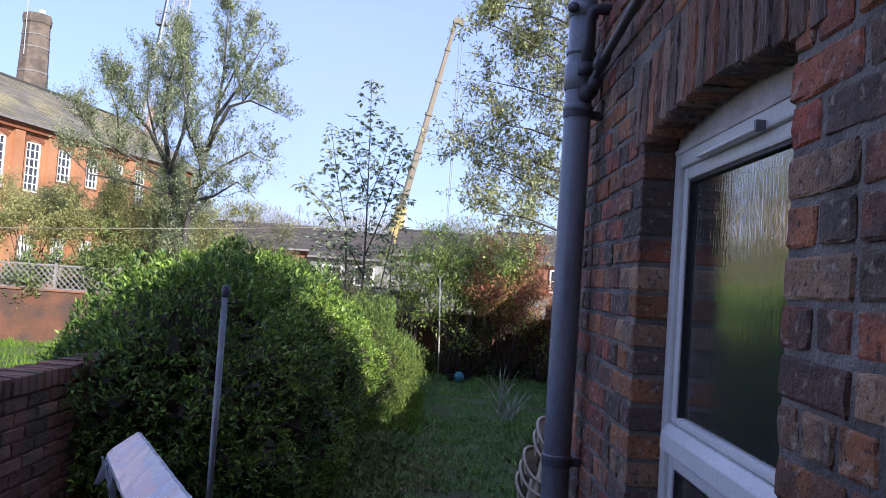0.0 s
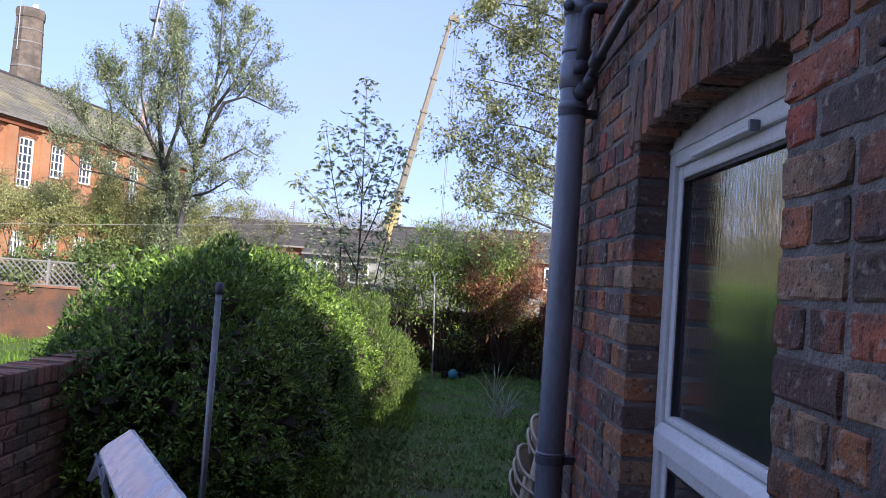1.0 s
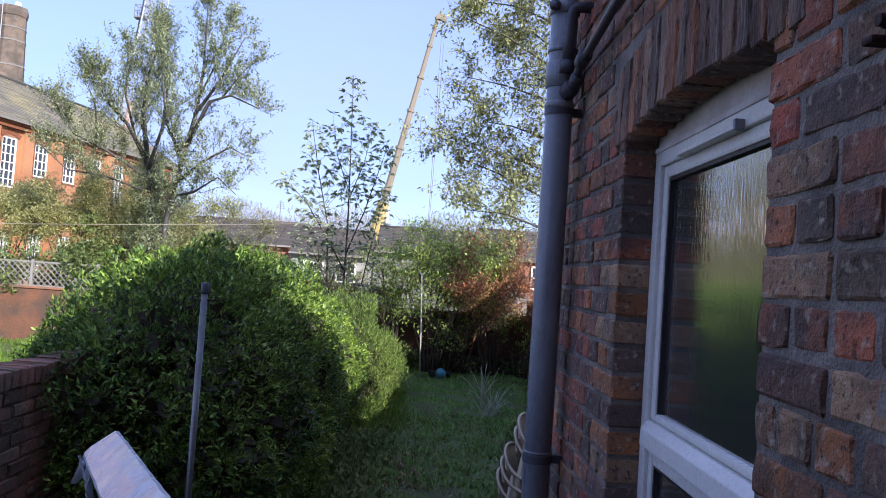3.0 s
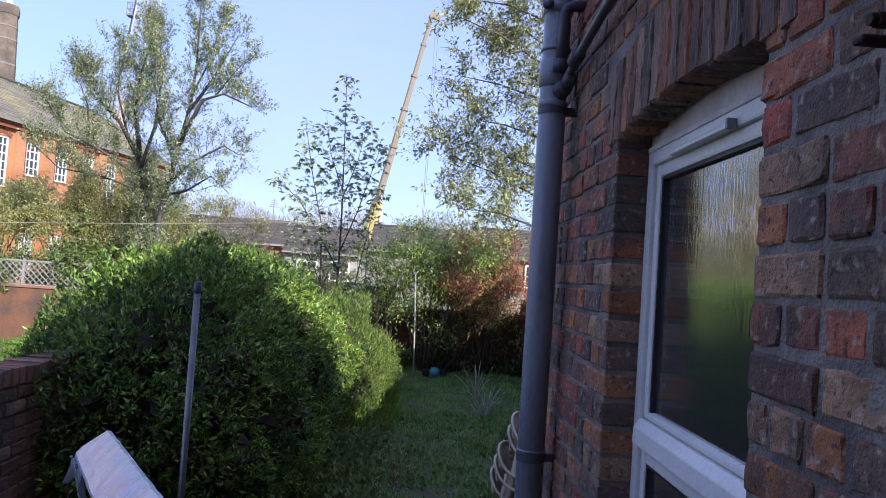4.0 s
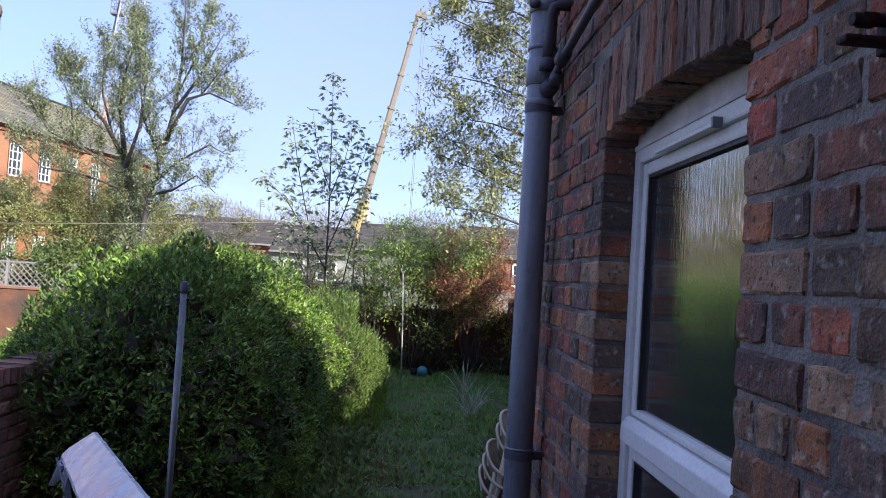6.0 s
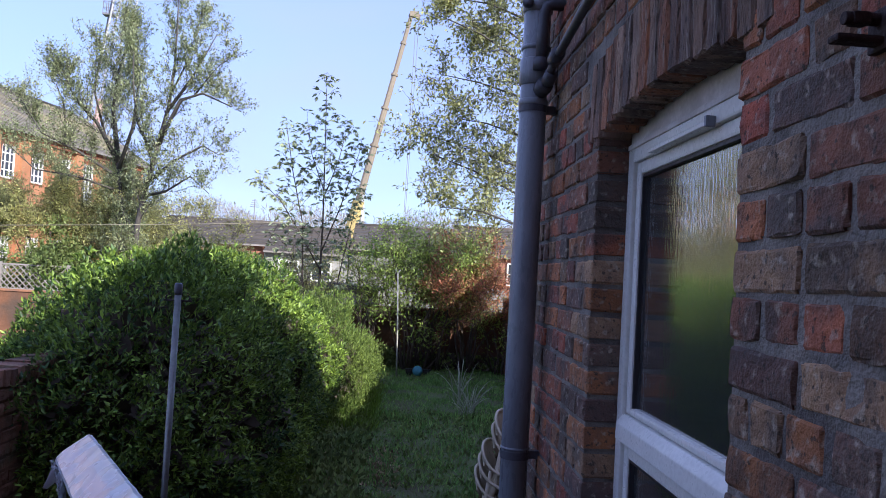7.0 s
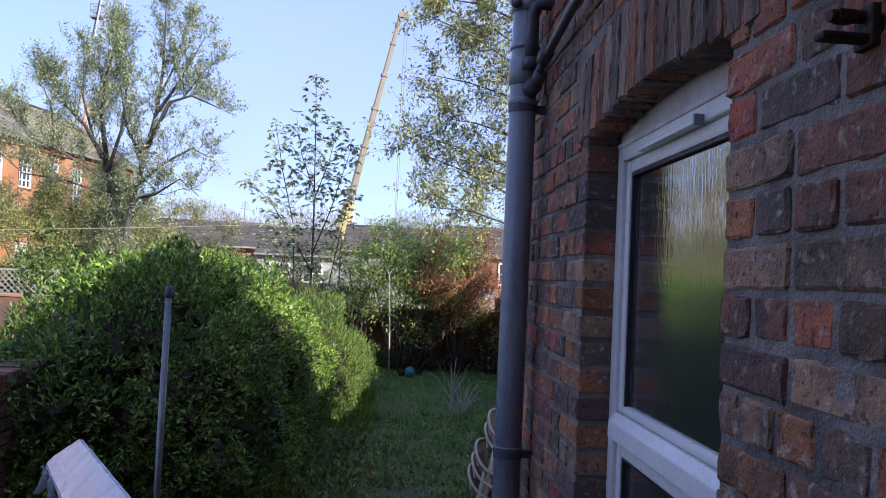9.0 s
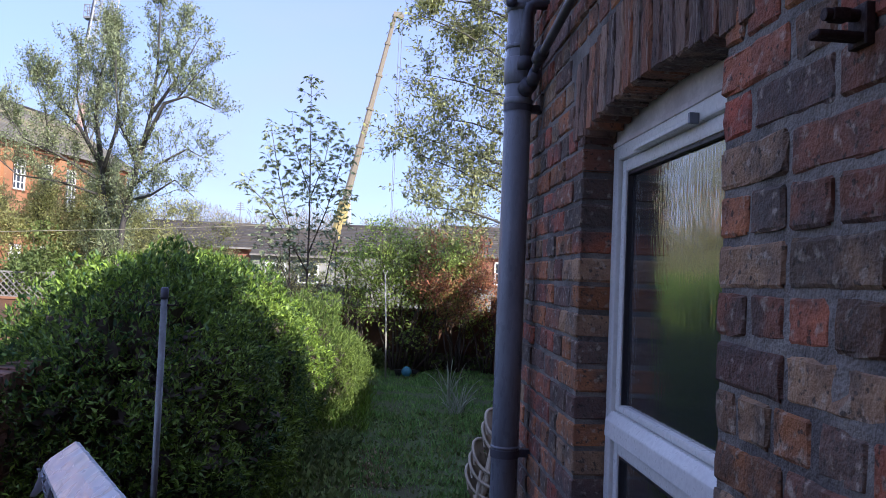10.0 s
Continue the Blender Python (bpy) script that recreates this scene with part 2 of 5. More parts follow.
M_FEATHER = foliage("fine_shrub_leaf", (0.06, 0.105, 0.025), (0.18, 0.25, 0.05), 0.4, 0.3, 0.4)
M_APPLE = foliage("young_silvery_leaf", (0.21, 0.26, 0.125), (0.38, 0.41, 0.22), 0.4, 0.45, 0.45)
M_OLIVE = foliage("olive_spring_leaf", (0.36, 0.38, 0.15), (0.56, 0.54, 0.22), 0.35, 0.5, 0.4)
M_SYC = foliage("dark_sapling_leaf", (0.27, 0.32, 0.20), (0.38, 0.43, 0.26), 0.35, 0.3, 0.4)
M_BIGTREE = foliage("spring_tree_leaf", (0.20, 0.225, 0.12), (0.42, 0.43, 0.17), 0.35, 0.45, 0.45, patch=0.5)
M_GREENSHRUB = foliage("fresh_shrub_leaf", (0.22, 0.33, 0.07), (0.40, 0.50, 0.12), 0.35, 0.45, 0.4)
M_REDSHRUB = foliage("bronze_red_leaf", (0.42, 0.15, 0.085), (0.38, 0.34, 0.11), 0.35, 0.45, 0.4, other=(0.50, 0.25, 0.13))
M_IVY = foliage("ground_cover_leaf", (0.10, 0.15, 0.05), (0.21, 0.26, 0.08), 0.4, 0.25, 0.45)
M_GRASS = foliage("lawn_grass", (0.135, 0.27, 0.07), (0.25, 0.40, 0.10), 0.3, 0.3, 0.4, other=(0.17, 0.32, 0.08), patch=1.5)
M_BRIGHTGRASS = foliage("long_grass", (0.09, 0.17, 0.02), (0.17, 0.27, 0.035), 0.3, 0.35, 0.35)
M_LITTER = foliage("dead_leaf_litter", (0.20, 0.14, 0.085), (0.36, 0.27, 0.17), 0.3, 0.1, 0.45)
M_STRAW = foliage("dry_grass", (0.55, 0.58, 0.44), (0.42, 0.48, 0.32), 0.3, 0.3, 0.35)
# woods colour lightened: the haze of distance is put into it
M_WOODS = foliage("bare_woods_hazed", (0.24, 0.21, 0.175), (0.30, 0.27, 0.21), 0.2, 0.3, 0.25)


def pane_material():
    """Obscured glass, rippled in upright runs."""
    m = bpy.data.materials.new("rippled_glass")
    m.use_nodes = True
    n, l = m.node_tree.nodes, m.node_tree.links
    b = n["Principled BSDF"]
    b.inputs["Base Color"].default_value = (0.05, 0.06, 0.06, 1)
    b.inputs["Roughness"].default_value = 0.08
    b.inputs["Transmission Weight"].default_value = 0.15
    b.inputs["IOR"].default_value = 4.6
    b.inputs["Specular IOR Level"].default_value = 0.7
    g = n.new("ShaderNodeNewGeometry")
    mp = n.new("ShaderNodeMapping")
    mp.inputs["Scale"].default_value = (1, 105, 11)
    t = n.new("ShaderNodeTexNoise")
    t.inputs["Scale"].default_value, t.inputs["Detail"].default_value = 1.0, 2.5
    bp = n.new("ShaderNodeBump")
    bp.inputs["Strength"].default_value, bp.inputs["Distance"].default_value = 1.0, 0.0008
    l.new(g.outputs["Position"], mp.inputs["Vector"])
    l.new(mp.outputs["Vector"], t.inputs["Vector"])
    l.new(t.outputs["Fac"], bp.inputs["Height"])
    l.new(bp.outputs["Normal"], b.inputs["Normal"])
    return m


def film_material():
    """Clear crumpled plastic film."""
    m = bpy.data.materials.new("clear_plastic_film")
    m.use_nodes = True
    b = m.node_tree.nodes["Principled BSDF"]
    b.inputs["Base Color"].default_value = (0.62, 0.66, 0.74, 1)
    b.inputs["Roughness"].default_value = 0.2
    b.inputs["Transmission Weight"].default_value = 0.6
    b.inputs["IOR"].default_value = 1.3
    return m


M_PANE, M_FILM = pane_material(), film_material()


# ---------------------------------------------------------------- mesh tools
class Shape:
    """Gathers solids into one mesh."""

    def __init__(self):
        self.v, self.f = [], []

    def add(self, verts, faces):
        k = len(self.v)
        self.v += [tuple(p) for p in verts]
        self.f += [tuple(i + k for i in face) for face in faces]
        return self

    def box(self, x0, x1, y0, y1, z0, z1, m=None):
        p = [Vector((x, y, z)) for z in (z0, z1) for x, y in ((x0, y0), (x1, y0), (x1, y1), (x0, y1))]
        if m:
            p = [m @ q for q in p]
        return self.add(p, [(3, 2, 1, 0), (4, 5, 6, 7), (0, 1, 5, 4), (1, 2, 6, 5), (2, 3, 7, 6), (3, 0, 4, 7)])

    def prism(self, outline, depth, m=None):
        """An outline of (u, w), counter-clockwise seen from -y, pushed along y by depth, then moved by m."""
        k = len(outline)
        p = [Vector((u, 0, w)) for u, w in outline] + [Vector((u, depth, w)) for u, w in outline]
        if m:
            p = [m @ q for q in p]
        sides = [((i + 1) % k, i, i + k, (i + 1) % k + k) for i in range(k)]
        return self.add(p, [tuple(range(k)), tuple(range(2 * k - 1, k - 1, -1)), *sides])

    def tube(self, pts, radii, n=8, caps=True):
        pts = [Vector(p) for p in pts]
        if not isinstance(radii, (list, tuple)):
            radii = [radii] * len(pts)
        k, side = len(self.v), None
        for i, p in enumerate(pts):
            way = (pts[min(i + 1, len(pts) - 1)] - pts[max(i - 1, 0)]).normalized()
            if side is None:
                side = way.orthogonal().normalized()
            side = (side - way * side.dot(way)).normalized()
            up = way.cross(side)
            for j in range(n):
                a = 2 * math.pi * j / n
                self.v.append(tuple(p + (side * math.cos(a) + up * math.sin(a)) * radii[i]))
        for i in range(len(pts) - 1):
            for j in range(n):
                a, b = k + i * n + j, k + i * n + (j + 1) % n
                self.f.append((a, b, b + n, a + n))
        if caps:
            self.f.append(tuple(range(k + n - 1, k - 1, -1)))
            e = k + (len(pts) - 1) * n
            self.f.append(tuple(range(e, e + n)))
        return self

    def mesh(self, name, mat, smooth=False, bevel=0.0):
        me = bpy.data.meshes.new(name)
        me.from_pydata(self.v, [], self.f)
        if bevel:
            bm = bmesh.new()
            bm.from_mesh(me)
            bmesh.ops.bevel(bm, geom=bm.edges[:], offset=bevel, segments=2, profile=0.6, affect="EDGES", clamp_overlap=True)
            bm.to_mesh(me)
            bm.free()
        if smooth:
            me.polygons.foreach_set("use_smooth", [True] * len(me.polygons))
        me.materials.append(mat)
        return me


def part(name, data, parent=None, label="", at=None):
    """Links a mesh as one object under a thing or a part."""
    ob = new(name, data)
    if parent:
        ob.parent = parent
    if at is not None:
        ob.matrix_basis = at
    return tagged(ob, label)


def thing(name, label, category, group="", kind="", at=None):
    ob = new(name)
    ob.empty_display_size = 0.1
    if at is not None:
        ob.matrix_basis = at
    return tagged(ob, label, category, group, kind)


def leaf_mesh(name, mat, at, size, facing=None, aspect=0.45, fold=0.25, droop=0.0, rng=None):
    """Many folded leaves in one mesh. at: n x 3 places; size: n lengths; facing: n x 3 ways in which the leaves point."""
    at = np.asarray(at, float)
    k = len(at)
    way = rng.normal(size=(k, 3)) if facing is None else np.asarray(facing, float) + rng.normal(size=(k, 3)) * 0.35
    way[:, 2] -= droop
    way /= np.linalg.norm(way, axis=1, keepdims=True) + 1e-9
    side = np.cross(way, rng.normal(size=(k, 3)) * 0.6 + (0, 0, 1))
    side /= np.linalg.norm(side, axis=1, keepdims=True) + 1e-9
    up = np.cross(side, way)
    s = np.asarray(size, float).reshape(-1, 1) * np.ones((k, 1))
    mid = at + way * s * 0.45
    v = np.stack([at, mid - side * s * aspect / 2 + up * s * fold * aspect, at + way * s, mid + side * s * aspect / 2 + up * s * fold * aspect], 1)
    me = bpy.data.meshes.new(name)
    me.vertices.add(4 * k)
    me.vertices.foreach_set("co", v.reshape(-1).astype(np.float32))
    base = np.arange(k, dtype=np.int32)[:, None] * 4
    loops = (base + np.array([[0, 1, 2, 0, 2, 3]], dtype=np.int32)).reshape(-1)
    me.loops.add(len(loops))
    me.loops.foreach_set("vertex_index", loops)
    me.polygons.add(2 * k)
    me.polygons.foreach_set("loop_start", np.arange(0, 6 * k, 3, dtype=np.int32))
    me.polygons.foreach_set("loop_total", np.full(2 * k, 3, dtype=np.int32))
    me.update(calc_edges=True)
    me.materials.append(mat)
    return me


def bent(a, b, sag, n=6, wander=0.0, rng=None):
    """Points from a to b, bowed by sag, a vector, and wandering."""
    a, b, sag = Vector(a), Vector(b), Vector(sag)
    out = []
    for i in range(n + 1):
        u = i / n
        p = a.lerp(b, u) + sag * (4 * u * (1 - u))
        if rng is not None and 0 < i < n:
            p += Vector(rng.normal(size=3)) * wander
        out.append(p)
    return out


def grow(tree, limbs, mat_bark, mat_leaf, seed, twigs=7, twig_len=0.9, subs=5, sub_len=0.5, leaves=9, leaf=0.07, up=0.35,
         start=0.25, aspect=0.5, droop=0.2, spread=0.06, trunk_sides=7, weep=0.0):
    """Limbs (points, first and last radius) that carry side branches, twigs and leaves. Wood and leaves become two parts of tree."""
    rng = np.random.default_rng(seed)
    wood, places, ways, sizes = Shape(), [], [], []

    def leafy(pts, count):
        for _ in range(count):
            u = rng.uniform(0.15, 1.0) * (len(pts) - 1)
            i = min(int(u), len(pts) - 2)
            p = pts[i].lerp(pts[i + 1], u - i)
            d = (pts[i + 1] - pts[i]).normalized()
            places.append(np.array(p) + rng.normal(size=3) * spread)
            ways.append(np.array(d) * 0.5 + rng.normal(size=3) * 0.7)
            sizes.append(leaf * rng.uniform(0.6, 1.25))

    for pts, r0, r1 in limbs:
        pts = [Vector(p) for p in pts]
        k = len(pts)
        wood.tube(pts, [r0 + (r1 - r0) * i / (k - 1) for i in range(k)], trunk_sides)
        length = sum((pts[i + 1] - pts[i]).length for i in range(k - 1))
        for _ in range(max(2, int(twigs * length))):
            u = rng.uniform(start, 1.0) if rng.random() > 0.16 else rng.uniform(0.9, 1.0)
            f = u * (k - 1)
            i = min(int(f), k - 2)
            p = pts[i].lerp(pts[i + 1], f - i)
            d = (pts[i + 1] - pts[i]).normalized()
            out = Vector(rng.normal(size=3))
            out = (out - d * out.dot(d)).normalized()
            way = (out + d * rng.uniform(0.2, 0.9) + Vector((0, 0, up))).normalized()
            size = twig_len * rng.uniform(0.5, 1.2) * (1.15 - 0.55 * u)
            branch = bent(p, p + way * size, (0, 0, -0.08 * size + weep * size), 5, 0.03 * size, rng)
            r = max(0.004, (r0 + (r1 - r0) * u) * 0.28)
            wood.tube(branch, [r + (0.0025 - r) * j / 5 for j in range(6)], 5, False)
            leafy(branch, int(leaves * 0.6))
            for _ in range(subs):
                w = rng.uniform(0.25, 1.0) * 5
                j = min(int(w), 4)
                q = branch[j].lerp(branch[j + 1], w - j)
                way2 = (way * 0.6 + Vector(rng.normal(size=3)) * 0.6 + Vector((0, 0, up * 0.8))).normalized()
                twig = bent(q, q + way2 * sub_len * rng.uniform(0.4, 1.2), (0, 0, weep * sub_len), 3, 0.015, rng)
                wood.tube(twig, [0.0035, 0.003, 0.0025, 0.0015], 4, False)
                leafy(twig, leaves)
    part("trunk", wood.mesh("trunk", mat_bark, True), tree)
    tagged(part("crown", leaf_mesh("crown", mat_leaf, places, sizes, ways, aspect, 0.25, droop, rng), tree), kind="stuff")
    return len(places)


def hedge_points(blobs, count, rng, shell=0.22, rough=0.16, floor_z=0.02):
    """Points and outward ways in the outer shell of a union of ellipsoids with an uneven surface."""
    vol = np.array([b[3] * b[4] + b[4] * b[5] + b[3] * b[5] for b in blobs])
    pick = rng.choice(len(blobs), size=int(count * 1.9), p=vol / vol.sum())
    d = rng.normal(size=(len(pick), 3))
    d /= np.linalg.norm(d, axis=1, keepdims=True)
    c = np.array([b[:3] for b in blobs])[pick]
    r = np.array([b[3:] for b in blobs])[pick]
    bumps = np.array([noise.noise(Vector(q * 2.1 + cc)) + 0.6 * noise.noise(Vector(q * 5.3 + cc * 2)) for q, cc in zip(d, c)])
    deep = rng.uniform(0, 1, len(pick)) ** 1.8 * shell
    scale = 1 + rough * bumps
    p = c + d * r * scale[:, None] - d * deep[:, None]
    keep = p[:, 2] > floor_z
    for i, b in enumerate(blobs):
        q = (p - b[:3]) / (np.array(b[3:]) * 0.84)
        keep &= (pick == i) | ((q * q).sum(1) > 1)
    nrm = d / r
    nrm /= np.linalg.norm(nrm, axis=1, keepdims=True)
    return p[keep][:count], nrm[keep][:count], deep[keep][:count]


def settle(ob, base):
    """Moves a thing's empty to its base and leaves its parts where they are."""
    ob.matrix_basis = Matrix.Translation(base)
    for c in ob.children:
        c.matrix_basis = Matrix.Translation(-Vector(base)) @ c.matrix_basis
    return ob


def structure(name, shape, mat, label, category, smooth=False, bevel=0.0):
    return tagged(new(name, shape.mesh(name, mat, smooth, bevel)), label, category, kind="structure")


# ---------------------------------------------------------------- ground
def ground_sheet():
    s = Shape()
    xs = [-900, -300, -120, -60, -30, -20, -14, -10, -7, -4.5, -2.3, -1, 0, 1, 2, 3.5, 5, 8, 12, 20, 40, 90, 300, 900]
    ys = [-400, -60, -20, -5, 0, 2, 3.5, 5, 6.5, 8, 9.5, 11, 12.5, 14, 15.5, 17, 18.5, 20, 24, 30, 40, 60, 100, 200, 500, 1500]
    for y in ys:
        for x in xs:
            near = max(0.0, 1 - math.hypot(x, y - 10) / 25)
            s.v.append((x, y, (0.05 * noise.noise(Vector((x * 0.5, y * 0.5, 0))) - 0.02) * near))
    w = len(xs)
    s.f = [(j * w + i, j * w + i + 1, (j + 1) * w + i + 1, (j + 1) * w + i) for j in range(len(ys) - 1) for i in range(w - 1)]
    return structure("ground", s, M_SOIL, "uneven garden soil under a rough lawn", "ground", True)


ground_sheet()

# ---------------------------------------------------------------- the house beside the camera
WX, COURSE, BRICK_H = 0.60, 0.0855, 0.0755
OPEN_Y0, OPEN_Y1, SILL_Z = 1.315, 2.293, 1.38
WALL_END = 3.35
# out of view; height chosen so that the house shadow crosses the hedge
EAVES = 4.38


def arch_z(y):
    return 2.905 - 0.045 * ((y - 1.80) / 0.49) ** 2


s = Shape()
core = WX + 0.0055
s.box(core, 0.852, -0.35, OPEN_Y0 - 0.008, 0, EAVES)
s.box(core, 0.852, OPEN_Y1 + 0.008, WALL_END - 0.01, 0, EAVES)
s.box(core, 0.852, OPEN_Y0 - 0.008, OPEN_Y1 + 0.008, 0, SILL_Z - 0.05)
s.box(core, 0.852, OPEN_Y0 - 0.008, OPEN_Y1 + 0.008, 2.95, EAVES)
wall_side = structure("wall_side", s, M_MORTAR, "old red brick house wall with sooty bricks and grey mortar", "wall")
s = Shape().box(0.852, 9.0, WALL_END - 0.25, WALL_END - 0.01, 0, EAVES)
structure("wall_rear", s, M_HOUSEBRICK, "red brick rear wall of the house extension", "wall")
s = Shape().box(-2.5, 9.0, -0.62, -0.36, 0, 5.6)
structure("wall_main", s, M_HOUSEBRICK, "red brick rear wall of the main house", "wall")
s = Shape().box(8.76, 9.0, -0.36, WALL_END - 0.25, 0, EAVES)
structure("wall_far_side", s, M_HOUSEBRICK, "red brick side wall of the house extension", "wall")
# unseen roof, added; its edge bounds the shadow on the hedge
s = Shape().prism([(0.45, EAVES), (9.2, EAVES), (9.2, EAVES + 0.08), (4.8, EAVES + 0.5), (0.45, EAVES + 0.08)], 4.0, pose(0, -0.62, 0))
structure("roof_extension", s, M_SLATE, "unseen shallow grey slate roof over the extension, set to shade the hedge", "roof")
s = Shape()
s.add([(-2.7, -0.2, 5.6), (9.2, -0.2, 5.6), (9.2, -4.6, 8.0), (-2.7, -4.6, 8.0), (-2.7, -9, 5.6), (9.2, -9, 5.6)],
      [(0, 1, 2, 3), (3, 2, 5, 4), (0, 3, 4), (1, 5, 2), (0, 4, 5, 1)])
structure("roof_main", s, M_SLATE, "pitched grey slate roof of the main house", "roof")
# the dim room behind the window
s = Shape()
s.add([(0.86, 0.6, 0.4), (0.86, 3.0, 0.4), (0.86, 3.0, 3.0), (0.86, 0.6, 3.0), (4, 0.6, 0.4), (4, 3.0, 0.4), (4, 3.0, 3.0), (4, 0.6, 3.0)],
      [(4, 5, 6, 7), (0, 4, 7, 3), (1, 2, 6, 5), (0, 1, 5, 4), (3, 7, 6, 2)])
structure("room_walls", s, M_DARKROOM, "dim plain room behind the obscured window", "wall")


# ---------------------------------------------------------------- window in the side wall
def side_window():
    w = tagged(thing("window_1", "white plastic window with rippled obscured glass in a brick arch", "window"), kind="structure")
    x0, x1 = 0.700, 0.765
    y0, y1, top, low = OPEN_Y0 + 0.006, OPEN_Y1 + 0.004, 2.832, SILL_Z
    trans0, trans1 = 1.950, 2.013
    f = Shape()
    f.box(x0, x1, y1 - 0.052, y1, low, top)
    f.box(x0, x1, y0, y0 + 0.052, low, top)
    f.box(x0, x1, y0 + 0.052, y1 - 0.052, top - 0.045, top)
    f.box(x0, x1, y0 + 0.052, y1 - 0.052, low, low + 0.05)
    part("window_frame", f.mesh("window_frame", M_UPVC, bevel=0.006), w)
    f = Shape()
    f.prism([(0, 0), (0.022, -0.012), (0.06, -0.012), (0.06, 0.073), (0.022, 0.073), (0.002, 0.048)], y1 - y0 - 0.104,
            pose(x0 - 0.018, y0 + 0.052, trans0))
    part("transom", f.mesh("transom", M_UPVC, bevel=0.004), w)
    for name, a, b in (("upper_sash", trans1 + 0.012, top - 0.045), ("lower_sash", low + 0.05, trans0 - 0.012)):
        f = Shape()
        sx0, sx1 = x0 + 0.012, x1 - 0.006
        ya, yb, t = y0 + 0.052, y1 - 0.052, 0.040
        f.box(sx0, sx1, yb - t, yb, a, b).box(sx0, sx1, ya, ya + t, a, b)
        f.box(sx0, sx1, ya + t, yb - t, b - t, b).box(sx0, sx1, ya + t, yb - t, a, a + 0.022)
        sash = part(name, f.mesh(name, M_UPVC, bevel=0.008), w)
        g = Shape().box(sx0 + 0.018, sx0 + 0.024, ya + t - 0.005, yb - t + 0.005, a + 0.018, b - t + 0.005)
        pane = part("pane", g.mesh("pane", M_PANE), sash, "rippled obscured glass pane")
        g = Shape()
        k = 0.009
        g.box(sx0 + 0.006, sx0 + 0.02, yb - t - k, yb - t, a + 0.022, b - t).box(sx0 + 0.006, sx0 + 0.02, ya + t, ya + t + k, a + 0.022, b - t)
        g.box(sx0 + 0.006, sx0 + 0.02, ya + t + k, yb - t - k, b - t - k, b - t)
        part("glazing_gasket", g.mesh("glazing_gasket", M_BLACKPLASTIC), sash, "black rubber gasket")
    # arched filler board over the frame
    ys = [OPEN_Y0 + 0.004 + (OPEN_Y1 - OPEN_Y0 - 0.006) * i / 16 for i in range(17)]
    f = Shape()
    n = len(ys)
    v = [(x, y, z) for x in (0.706, 0.74) for y, z in [(q, top) for q in ys] + [(q, arch_z(q) + 0.03) for q in ys]]
    faces = []
    for i in range(n - 1):
        faces += [(i + 1, i, n + i, n + i + 1), (2 * n + i, 2 * n + i + 1, 3 * n + i + 1, 3 * n + i), (n + i + 1, n + i, 3 * n + i, 3 * n + i + 1)]
    part("arch_panel", f.add(v, faces).mesh("arch_panel", M_WHITEWOOD), w, "chalky white painted board under the arch")
    f = Shape().box(0.696, 0.708, OPEN_Y0 + 0.012, OPEN_Y1, top - 0.002, top + 0.014)
    part("bead", f.mesh("bead", M_WHITEWOOD, bevel=0.003), w)
    # trickle vent
    f = Shape().prism([(0, 0), (0.022, 0), (0.022, 0.016), (0.007, 0.016), (0, 0.010)], 0.40, pose(0.682, 1.66, 2.786))
    vent = part("trickle_vent", f.mesh("trickle_vent", M_UPVC, bevel=0.002), w, "long white trickle vent cover")
    f = Shape().box(0.676, 0.70, 1.648, 1.660, 2.780, 2.806)
    part("vent_end", f.mesh("vent_end", M_PIPE, bevel=0.003), vent, "grey vent end cap")
    f = Shape().box(0.57, 0.71, OPEN_Y0 + 0.002, OPEN_Y1 - 0.002, SILL_Z - 0.05, SILL_Z - 0.004)
    part("window_sill", f.mesh("window_sill", M_WHITEWOOD, bevel=0.006), w)
    return w


side_window()


